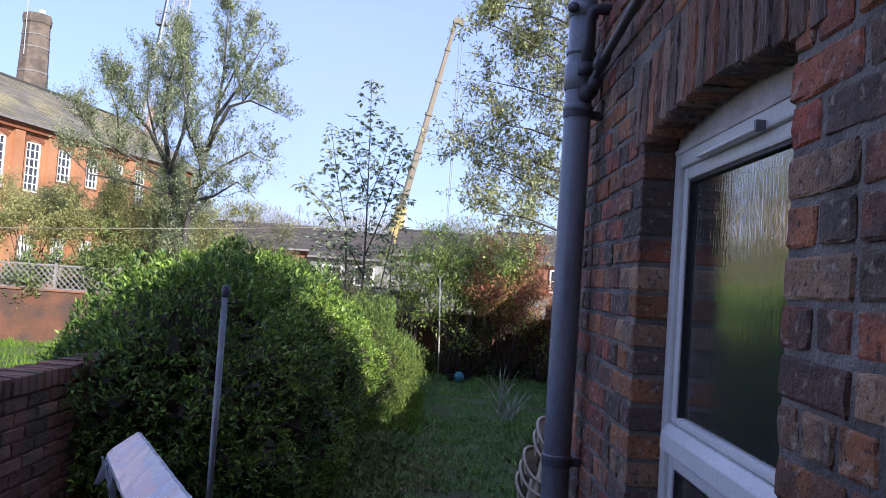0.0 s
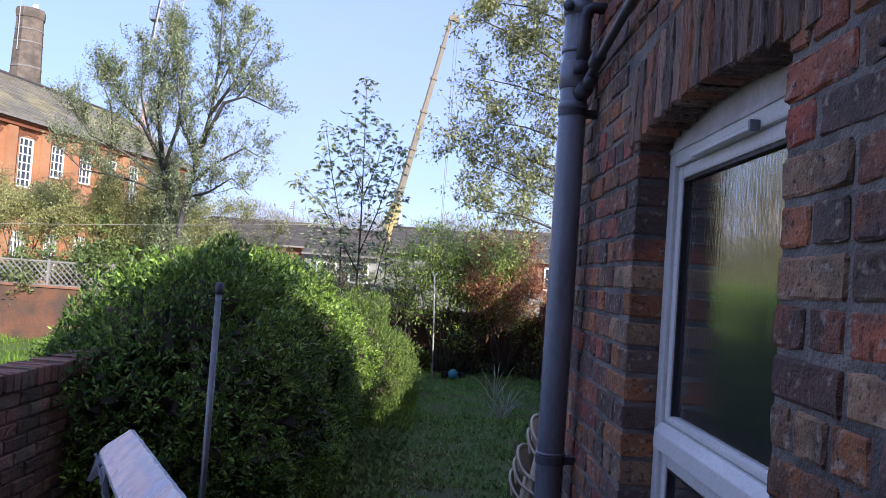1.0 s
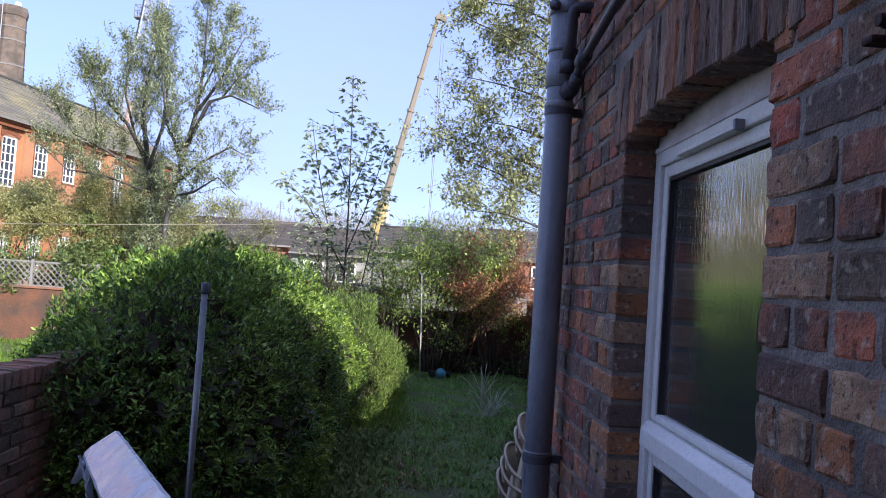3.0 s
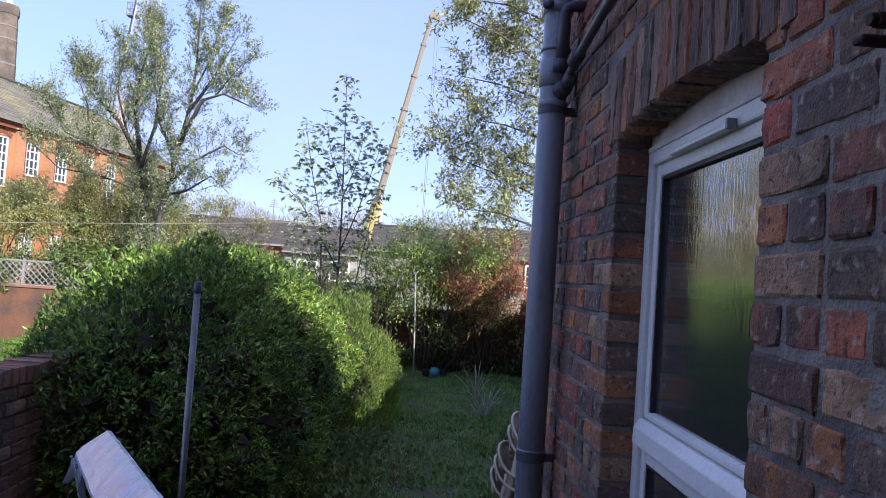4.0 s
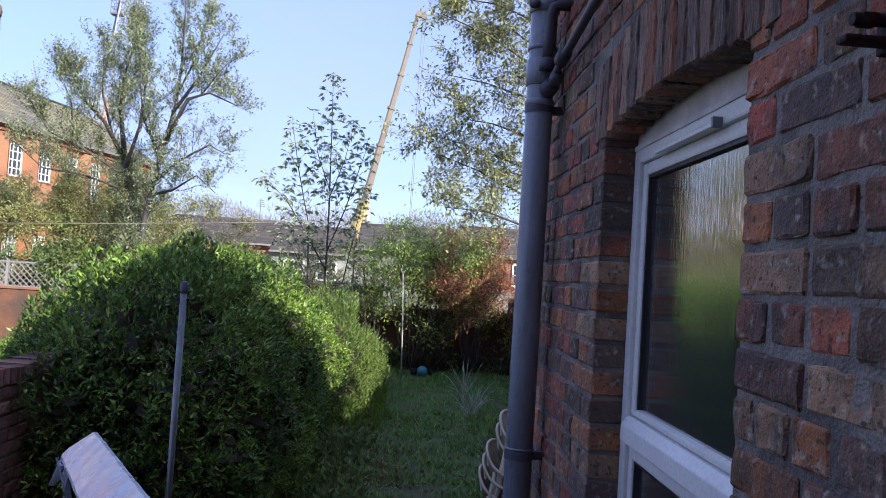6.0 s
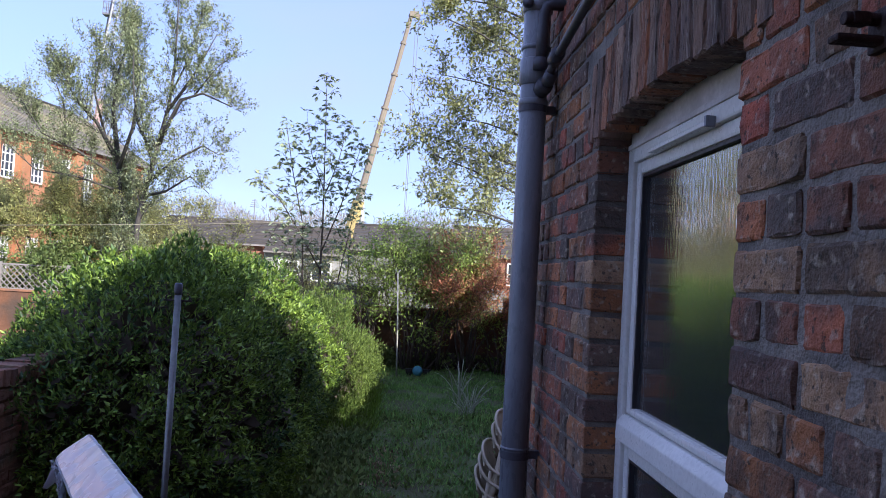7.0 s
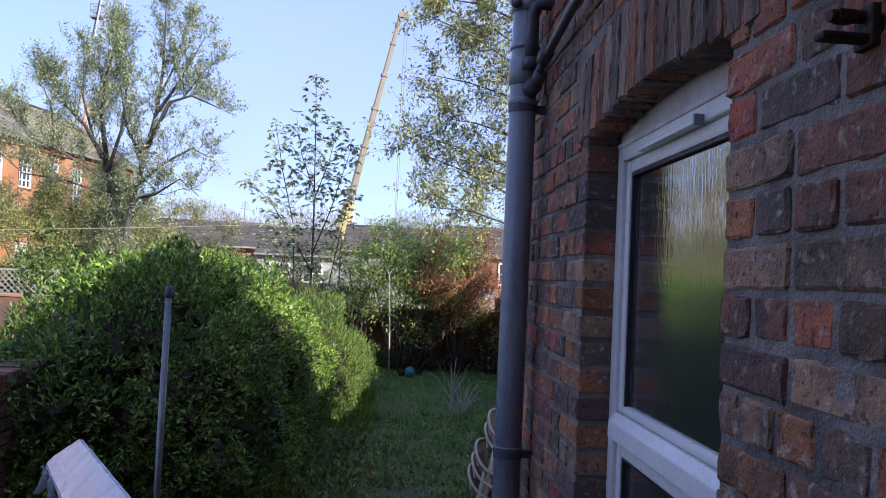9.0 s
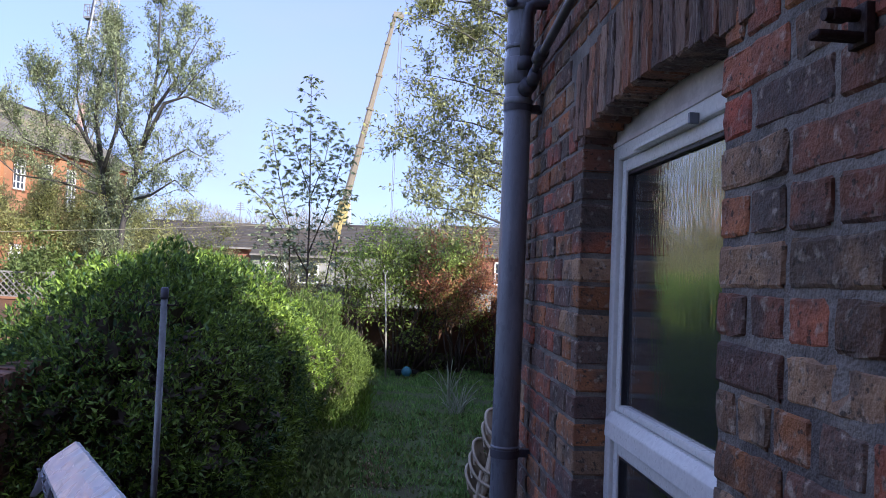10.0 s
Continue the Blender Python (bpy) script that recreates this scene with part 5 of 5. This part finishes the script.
def mobile_crane():
    c = thing("mobile_crane", "yellow telescopic mobile crane with its boom raised", "crane")
    base, tip = Vector((-7.0, 120, 13.8)), Vector((-0.35, 120, 44.6))
    cut = [0, 0.30, 0.50, 0.68, 0.85, 1.0]
    wide = [0.98, 0.86, 0.76, 0.66, 0.57]
    for i in range(5):
        a, b = base.lerp(tip, cut[i]), base.lerp(tip, cut[i + 1])
        sec = boom_section(a, b, wide[i], wide[i] * 0.97, M_CRANE, "boom_section", c)
        boom_section(base.lerp(tip, cut[i + 1] - 0.012), base.lerp(tip, cut[i + 1]), wide[i] * 1.3, wide[i] * 1.3, M_CRANE, "collar", sec)
    head = Shape().box(-0.3, 1.15, -0.4, 0.4, -0.4, 0.45, Matrix.Translation(tip)).tube([tip + Vector((1.0, -0.3, -0.2)), tip + Vector((1.0, 0.3, -0.2))], 0.45, 14)
    part("boom_head", head.mesh("boom_head", M_CRANE), c)
    for d in (0.75, 1.25):
        part("hoist_rope", Shape().tube([tip + Vector((d, 0, 0)), (0.1 + d * 0.3, 120, 8.0)], 0.045, 5).mesh("hoist_rope", M_WIRE), c)
    part("hook_block", Shape().box(0.0, 1.0, 119.6, 120.4, 6.4, 8.0).mesh("hook_block", M_YELLOW, bevel=0.2), c)
    part("cab", Shape().box(-9.6, -6.6, 118.6, 121.4, 2.4, 5.2).mesh("cab", M_YELLOW, bevel=0.25), c)
    part("lift_ram", Shape().tube([(-5.9, 120, 3.5), (-6.6, 120, 15.4)], 0.4, 10).mesh("lift_ram", M_LATTICE, True), c)
    boom_section((-9.4, 120, 2.6), base, 1.6, 1.6, M_YELLOW, "boom_foot", c)
    part("carrier", Shape().box(-14, -1, 118.5, 121.5, 0.9, 2.4).mesh("carrier", M_YELLOW, bevel=0.2), c)
    for x in (-12.5, -10.5, -5, -3):
        w = part("wheel", Shape().tube([(x, 118.4, 0.75), (x, 119.1, 0.75)], 0.75, 18).mesh("wheel", M_BLACKPLASTIC, True), c)
        part("rim", Shape().tube([(x, 118.36, 0.75), (x, 118.5, 0.75)], 0.35, 12).mesh("rim", M_LATTICE, True), w)
    return settle(c, (-7.6, 120, 0))


mobile_crane()


def lattice_crane():
    c = thing("lattice_crane", "pale steel lattice crane boom with a work basket", "crane")
    a, b = Vector((-46.0, 110, 8.0)), Vector((-40.6, 110, 50.0))
    way = (b - a).normalized()
    side, deep = Vector((way.z, 0, -way.x)), Vector((0, 1, 0))
    w, n = 1.15, 24
    L = (b - a).length
    corner = [(-w, -w), (w, -w), (w, w), (-w, w)]
    for u, v in corner:
        part("chord", Shape().tube([a + side * u + deep * v, b + side * u + deep * v], 0.13, 6).mesh("chord", M_LATTICE, True), c)
    s = Shape()
    for i in range(n):
        for j in range(4):
            p, q = corner[j], corner[(j + 1) % 4]
            if i % 2:
                p, q = q, p
            s.tube([a + way * (L * i / n) + side * p[0] + deep * p[1], a + way * (L * (i + 1) / n) + side * q[0] + deep * q[1]], 0.07, 4, False)
            s.tube([a + way * (L * i / n) + side * p[0] + deep * p[1], a + way * (L * i / n) + side * q[0] + deep * q[1]], 0.06, 4, False)
    tagged(part("bracing", s.mesh("bracing", M_LATTICE), c), kind="stuff")
    part("red_section", Shape().tube([a + way * 8 + deep * -1.2, a + way * 17 + deep * -1.2], 0.5, 8).mesh("red_section", M_REDSTEEL), c, "faded red lower section")
    off = side * -1.8
    part("ladder_mast", Shape().tube([a + way * 4 + off, b + off], 0.20, 8).mesh("ladder_mast", M_WIRE, True), c)
    q = a + way * 29.6 + off
    basket = part("basket", Shape().box(-0.8, 0.8, -0.65, 0.65, -0.15, 0.12, Matrix.Translation(q)).mesh("basket", M_WIRE), c)
    s = Shape()
    for x in (-0.75, 0, 0.75):
        for y in (-0.6, 0.6):
            s.tube([q + Vector((x, y, 0)), q + Vector((x, y, 1.8))], 0.06, 4)
    for z in (0.9, 1.8):
        s.tube([q + Vector(p) for p in ((-0.75, -0.6, z), (0.75, -0.6, z), (0.75, 0.6, z), (-0.75, 0.6, z), (-0.75, -0.6, z))], 0.06, 4)
    part("guard_rail", s.mesh("guard_rail", M_WIRE), basket)
    part("crawler_base", Shape().box(-49, -41, 107, 113, 0, 2.5).box(-48, -42.5, 108, 112, 2.5, 9).mesh("crawler_base", M_YELLOW, bevel=0.2), c)
    return settle(c, (-46, 110, 0))


lattice_crane()


# ---------------------------------------------------------------- far houses
def terrace_house(x0, x1, y, eave, ridge, wall_mat, label, wins, group, chimneys=(), base_mat=None, base_z=0.0):
    """A house that faces -y. wins: (middle x, sill z, width, height)."""
    h = thing("terraced_house", label, "house", group)
    d = 8.0
    part("wall", Shape().box(x0, x1, y, y + d, 0, eave).mesh("wall", wall_mat), h)
    if base_mat:
        part("painted_base", Shape().box(x0, x1, y - 0.06, y, 0, base_z).mesh("painted_base", base_mat), h, "white painted lower storey")
    r = Shape()
    n = 16
    for side in (0, 1):
        for i in range(n):
            ya, yb = -0.35 + (d / 2 + 0.35) * i / n, -0.35 + (d / 2 + 0.35) * (i + 1) / n + 0.04
            za, zb = eave - 0.1 + (ridge - eave + 0.1) * i / n, eave - 0.1 + (ridge - eave + 0.1) * (i + 1) / n
            if side:
                ya, yb = d - ya, d - yb
            k = int((x1 - x0) / 0.9)
            for j in range(k):
                xa, xb = x0 + (x1 - x0) * j / k, x0 + (x1 - x0) * (j + 1) / k - 0.02
                r.add([(xa, y + ya, za + 0.06), (xb, y + ya, za + 0.06), (xb, y + yb, zb + 0.03), (xa, y + yb, zb + 0.03), (xa, y + ya, za), (xb, y + ya, za)], [(0, 1, 2, 3), (4, 5, 1, 0)])
    r.add([(x0, y, eave), (x0, y + d, eave), (x0, y + d / 2, ridge), (x1, y, eave), (x1, y + d, eave), (x1, y + d / 2, ridge)], [(0, 2, 1), (3, 4, 5)])
    roof = part("roof", r.mesh("roof", M_ROOFTILE), h)
    part("ridge_tiles", Shape().tube([(x0, y + d / 2, ridge), (x1, y + d / 2, ridge)], 0.14, 8).mesh("ridge_tiles", M_ROOFTILE, True), roof)
    part("gutter", Shape().box(x0, x1, y - 0.45, y - 0.3, eave - 0.15, eave - 0.05).mesh("gutter", M_FENCE), h)
    for cx in chimneys:
        s = part("chimney", Shape().box(cx - 0.45, cx + 0.45, y + d / 2 - 0.4, y + d / 2 + 0.4, ridge - 0.6, ridge + 1.1).mesh("chimney", M_HOUSEBRICK), roof)
        for o in (-0.2, 0.2):
            part("chimney_pot", Shape().tube([(cx + o, y + d / 2, ridge + 1.1), (cx + o, y + d / 2, ridge + 1.55)], [0.14, 0.11], 10).mesh("chimney_pot", M_SCHOOL, True), s)
    for cx, sz, w, hh in wins:
        framed_window(h, pose(cx, y - 0.10, sz), w, hh, 2, 2, bar=0.06)
    return settle(h, (x0, y, 0))


terrace_house(-15.0, -7.9, 45, 3.75, 5.25, M_HOUSEBRICK, "low dull brick house with a brown tiled roof", [(-13.2, 1.9, 1.2, 1.2), (-9.6, 2.1, 1.3, 1.1)], "far terraced houses")
terrace_house(-7.85, -3.2, 44, 3.4, 5.0, M_RENDER, "low white rendered house with a brown tiled roof", [(-6.4, 1.7, 1.2, 1.2), (-4.5, 1.7, 1.2, 1.2)], "far terraced houses")
terrace_house(-3.1, 3.9, 47, 3.9, 5.6, M_RENDER, "pale rendered terraced house with a brown tiled roof", [(0.4, 2.2, 1.2, 1.3), (2.6, 2.2, 1.2, 1.3)], "far terraced houses")
terrace_house(4.0, 9.6, 50, 4.0, 6.1, M_HOUSEBRICK, "red brick terraced house with a white painted lower storey", [(5.55, 2.05, 0.9, 1.4), (7.75, 2.05, 1.0, 1.55)], "far terraced houses", (), M_RENDER, 1.9)
terrace_house(9.7, 18.0, 50, 4.0, 6.1, M_HOUSEBRICK, "red brick terraced house with a brown tiled roof", [(12, 2.05, 0.9, 1.4), (15, 2.05, 0.9, 1.4)], "far terraced houses", (13.5,), M_RENDER, 1.9)

aerial = thing("roof_aerial", "thin television aerial on the ridge of a house", "aerial")
part("mast", Shape().tube([(-9.55, 49, 5.15), (-9.55, 49, 6.75)], 0.035, 6).mesh("mast", M_WIRE), aerial)
for k in range(4):
    part("element", Shape().tube([(-9.85 + 0.04 * k, 49, 6.25 + 0.13 * k), (-9.25 - 0.04 * k, 49, 6.25 + 0.13 * k)], 0.02, 5).mesh("element", M_WIRE), aerial)
settle(aerial, (-9.55, 49, 5.15))
shed = thing("garden_shed", "low grey felt-roofed garden shed behind the wall", "shed")
part("wall", Shape().box(-3.6, -0.6, 22.0, 24.0, 0, 1.9).mesh("wall", M_FENCE), shed)
part("roof", Shape().prism([(-3.75, 1.88), (-0.45, 1.88), (-0.45, 1.96), (-2.1, 2.06), (-3.75, 1.96)], 2.3, pose(0, 21.85, 0)).mesh("roof", M_ROOFTILE), shed)
settle(shed, (-2.1, 23, 0))


def far_woods():
    rng = np.random.default_rng(91)
    n = 90000
    x = rng.uniform(-200, 140, n)
    y = rng.uniform(180, 230, n)
    crest = np.array([16.5 + 4.0 * noise.noise(Vector((a / 14, 0, 0))) + 2.2 * noise.noise(Vector((a / 3.5, 5, 0))) for a in x])
    z = crest * rng.uniform(0.0, 1.0, n) ** 0.6
    ob = new("far_woods", leaf_mesh("far_woods", M_WOODS, np.stack([x, y, z], 1), rng.uniform(0.9, 2.2, n), rng.normal(size=(n, 3)) * 0.45 + (0, 0, 1), 0.07, 0.1, 0.0, rng))
    tagged(ob, "distant bare woods on the skyline, haze put into their pale colour", "woods", kind="stuff")


far_woods()


# ---------------------------------------------------------------- trellis on the far wall
def trellis(x0, x1, y, z0, z1):
    t = thing("trellis", "bleached diamond trellis along the top of the wall", "trellis")
    s = Shape()
    h, step = z1 - z0, 0.16
    x = x0 - h
    while x < x1:
        for d in (1, -1):
            a, b = (x, x + h) if d > 0 else (x + h, x)
            za, zb = z0, z1
            if min(a, b) < x0 or max(a, b) > x1:
                continue
            s.tube([(a, y + 0.01 * d, za), (b, y + 0.01 * d, zb)], 0.016, 4)
        x += step
    tagged(part("lattice", s.mesh("lattice", M_TRELLIS), t), kind="stuff")
    for z in (z0, z1):
        part("rail", Shape().box(x0, x1, y - 0.02, y + 0.02, z - 0.02, z + 0.02).mesh("rail", M_TRELLIS), t)
    for i in range(5):
        xx = x0 + (x1 - x0) * i / 4
        part("post", Shape().box(xx - 0.03, xx + 0.03, y - 0.03, y + 0.03, z0 - 0.02, z1 + 0.06).mesh("post", M_TRELLIS), t)
    return settle(t, ((x0 + x1) / 2, y, z0))


trellis(-15.5, -8.6, 20.12, 1.46, 2.1)


# ---------------------------------------------------------------- single bricks, last
def brick_mesh(length, height, depth, seed, worn=0.0026):
    """A worn brick, its face towards -y: ragged outline, rounded corners, chipped and uneven face."""
    rng = np.random.default_rng(seed)
    nx, nz = (8 if length > 0.15 else 5), (5 if height < 0.15 else 9)
    s = Shape()
    chip = rng.integers(0, 4), rng.uniform(0.2, 1.0)
    for j in range(nz):
        for i in range(nx):
            u, w = i / (nx - 1) * 2 - 1, j / (nz - 1) * 2 - 1
            rim = i in (0, nx - 1) or j in (0, nz - 1)
            if i in (1, nx - 2):
                u = math.copysign(1 - 0.016 / length, u)
            if j in (1, nz - 2):
                w = math.copysign(1 - 0.016 / height, w)
            x, z = u * length / 2, w * height / 2
            y = rng.normal() * 0.0016
            if rim:
                y += worn + abs(rng.normal()) * worn
                x -= math.copysign(abs(rng.normal()) * 0.0022, u) if abs(u) == 1 else 0
                z -= math.copysign(abs(rng.normal()) * 0.0022, w) if abs(w) == 1 else 0
            if abs(u) == 1 and abs(w) == 1:
                cut = 0.004 + (0.010 * chip[1] if (u > 0) * 2 + (w > 0) == chip[0] else 0)
                x, z, y = x - math.copysign(cut, u), z - math.copysign(cut * 0.8, w), y + cut * 0.5
            s.v.append((x, y, z))
    s.f = [(j * nx + i, j * nx + i + 1, (j + 1) * nx + i + 1, (j + 1) * nx + i) for j in range(nz - 1) for i in range(nx - 1)]
    ring = list(range(nx)) + [j * nx + nx - 1 for j in range(1, nz)] + [(nz - 1) * nx + i for i in range(nx - 2, -1, -1)] + [j * nx for j in range(nz - 2, 0, -1)]
    k = len(s.v)
    s.v += [(s.v[i][0], depth, s.v[i][2]) for i in ring]
    m = len(ring)
    s.f += [(ring[(i + 1) % m], ring[i], k + i, k + (i + 1) % m) for i in range(m)]
    return s


B_DEPTH = 0.104
STRETCH = [brick_mesh(0.226, BRICK_H, B_DEPTH, 100 + i).mesh("brick", M_BRICK) for i in range(14)]
HEADER = [brick_mesh(0.107, BRICK_H, B_DEPTH, 140 + i).mesh("brick", M_BRICK) for i in range(10)]
HALF = [brick_mesh(0.072, BRICK_H, B_DEPTH, 160 + i).mesh("brick", M_BRICK) for i in range(5)]


def lay(wall, meshes, x, y, z, turn, rng, wob=0.0018):
    ob = new("brick", meshes[int(rng.integers(len(meshes)))])
    ob.parent = wall
    ob.matrix_basis = pose(x + rng.normal() * wob, y + rng.normal() * 0.0015, z + rng.normal() * 0.0015, rng.normal() * 0.25, rng.normal() * 0.4, turn + rng.normal() * 0.35)
    return ob


M_BRICKREST = surface("worn_red_brick_rest", (0.46, 0.15, 0.075), (0.16, 0.085, 0.070), 14, 190, 0.9, bump=0.8, bump_size=0.004, palette=((0.46, 0.16, 0.065), (0.33, 0.125, 0.062), (0.14, 0.105, 0.08), (0.42, 0.155, 0.072), (0.54, 0.22, 0.09), (0.26, 0.115, 0.07), (0.11, 0.093, 0.075), (0.40, 0.26, 0.155), (0.38, 0.135, 0.06), (0.17, 0.107, 0.075)), lumps=0.004, fleck=(0.42, 0.37, 0.29),
                      stain=(0.080, 0.073, 0.062), stain_scale=11.0, stain_amount=0.9, vary="island", amount=0.2)


def side_wall_bricks():
    rng = np.random.default_rng(7)
    rest = Shape()
    for course in range(0, int(EAVES / COURSE)):
        z = 0.0105 + COURSE * course + COURSE / 2
        spans = [(-0.34, WALL_END)]
        if SILL_Z - 0.05 < z < 2.90:
            spans = [(-0.34, OPEN_Y0), (OPEN_Y1, WALL_END)]
        elif 2.90 <= z < 3.17:
            spans = [(-0.34, 1.80 - 0.60 - 0.1 * (z - 2.9) / 0.27), (1.80 + 0.60 + 0.1 * (z - 2.9) / 0.27, WALL_END)]
        heads = course % 4 == 1
        for a, b in spans:
            # lay from the opening outwards, so that reveals stay clean
            sign = -1 if b <= OPEN_Y0 + 0.3 else 1
            y, end = (b, a) if sign < 0 else (a, b)
            if sign > 0 and a < 0:
                y, end, sign = b, a, -1
            firstb = True
            while (end - y) * sign > 0.045:
                left = (end - y) * sign
                kind = 0.107 if heads else 0.226
                if not heads and firstb and course % 2:
                    kind = 0.107
                if not heads and not firstb and rng.random() < 0.22:
                    kind = 0.107
                if heads and firstb and course % 8 == 1:
                    kind = 0.072
                if left < kind + 0.02:
                    kind = 0.107 if left > 0.107 else 0.072
                mid = y + sign * kind / 2
                firstb = False
                if 0.70 < mid and 1.33 < z < 3.80:
                    lay(wall_side, {0.226: STRETCH, 0.107: HEADER, 0.072: HALF}[kind], WX, mid, z, -90, rng)
                else:
                    rest.box(WX + rng.normal() * 0.002, WX + 0.09, mid - kind / 2, mid + kind / 2, z - BRICK_H / 2, z + BRICK_H / 2)
                y += sign * (kind + 0.0105)
    tagged(part("bricks", rest.mesh("bricks", M_BRICKREST), wall_side), kind="stuff")
    # upright bricks of the arch, fanned
    arch = [brick_mesh(0.066, 0.262, B_DEPTH, 180 + i, 0.005).mesh("arch_brick", M_SOLDIER) for i in range(7)]
    n = 17
    for i in range(n):
        u = (i + 0.5) / n * 2 - 1
        y = 1.80 + u * 0.585
        lean = u * 6.5
        foot = arch_z(min(max(y, OPEN_Y0), OPEN_Y1))
        ob = new("arch_brick", arch[i % 7])
        ob.parent = wall_side
        ob.matrix_basis = pose(WX - 0.006 + rng.normal() * 0.0012, y + math.sin(radians(lean)) * 0.131, foot + 0.131, lean, 0, 0) @ pose(0, 0, 0, 0, 0, -90)


side_wall_bricks()


def left_wall_bricks():
    rng = np.random.default_rng(8)
    old = [brick_mesh(0.226, BRICK_H, B_DEPTH, 200 + i, 0.008).mesh("brick", M_OLDBRICK) for i in range(8)]
    cope = [brick_mesh(0.072, 0.112, 0.235, 220 + i, 0.009).mesh("coping_brick", M_OLDBRICK) for i in range(8)]
    for course in range(5, 19):
        z = COURSE * course + COURSE / 2 - 0.03
        y = 3.0 + (0.118 if course % 2 else 0)
        while y < 6.4:
            lay(wall_left, old, -2.30, y, z, 90, rng, 0.004)
            y += 0.2365
    y = 2.9
    while y < 7.0:
        ob = new("coping_brick", cope[int(rng.integers(8))])
        ob.parent = wall_left
        ob.matrix_basis = pose(-2.285 + rng.normal() * 0.005, y, 1.655 + rng.normal() * 0.004, rng.normal(), 0, 90 + rng.normal())
        y += 0.083
    s = Shape()
    for k in range(330):
        yy = 7.0 + k * 0.04
        if k % 2 == 0:
            s.box(-2.52, -2.285, yy, yy + 0.072, 1.60, 1.712)
    s.box(-2.52, -2.285, 0, 2.86, 1.60, 1.71)
    tagged(part("coping", s.mesh("coping", M_OLDBRICK), wall_left), kind="stuff")


left_wall_bricks()
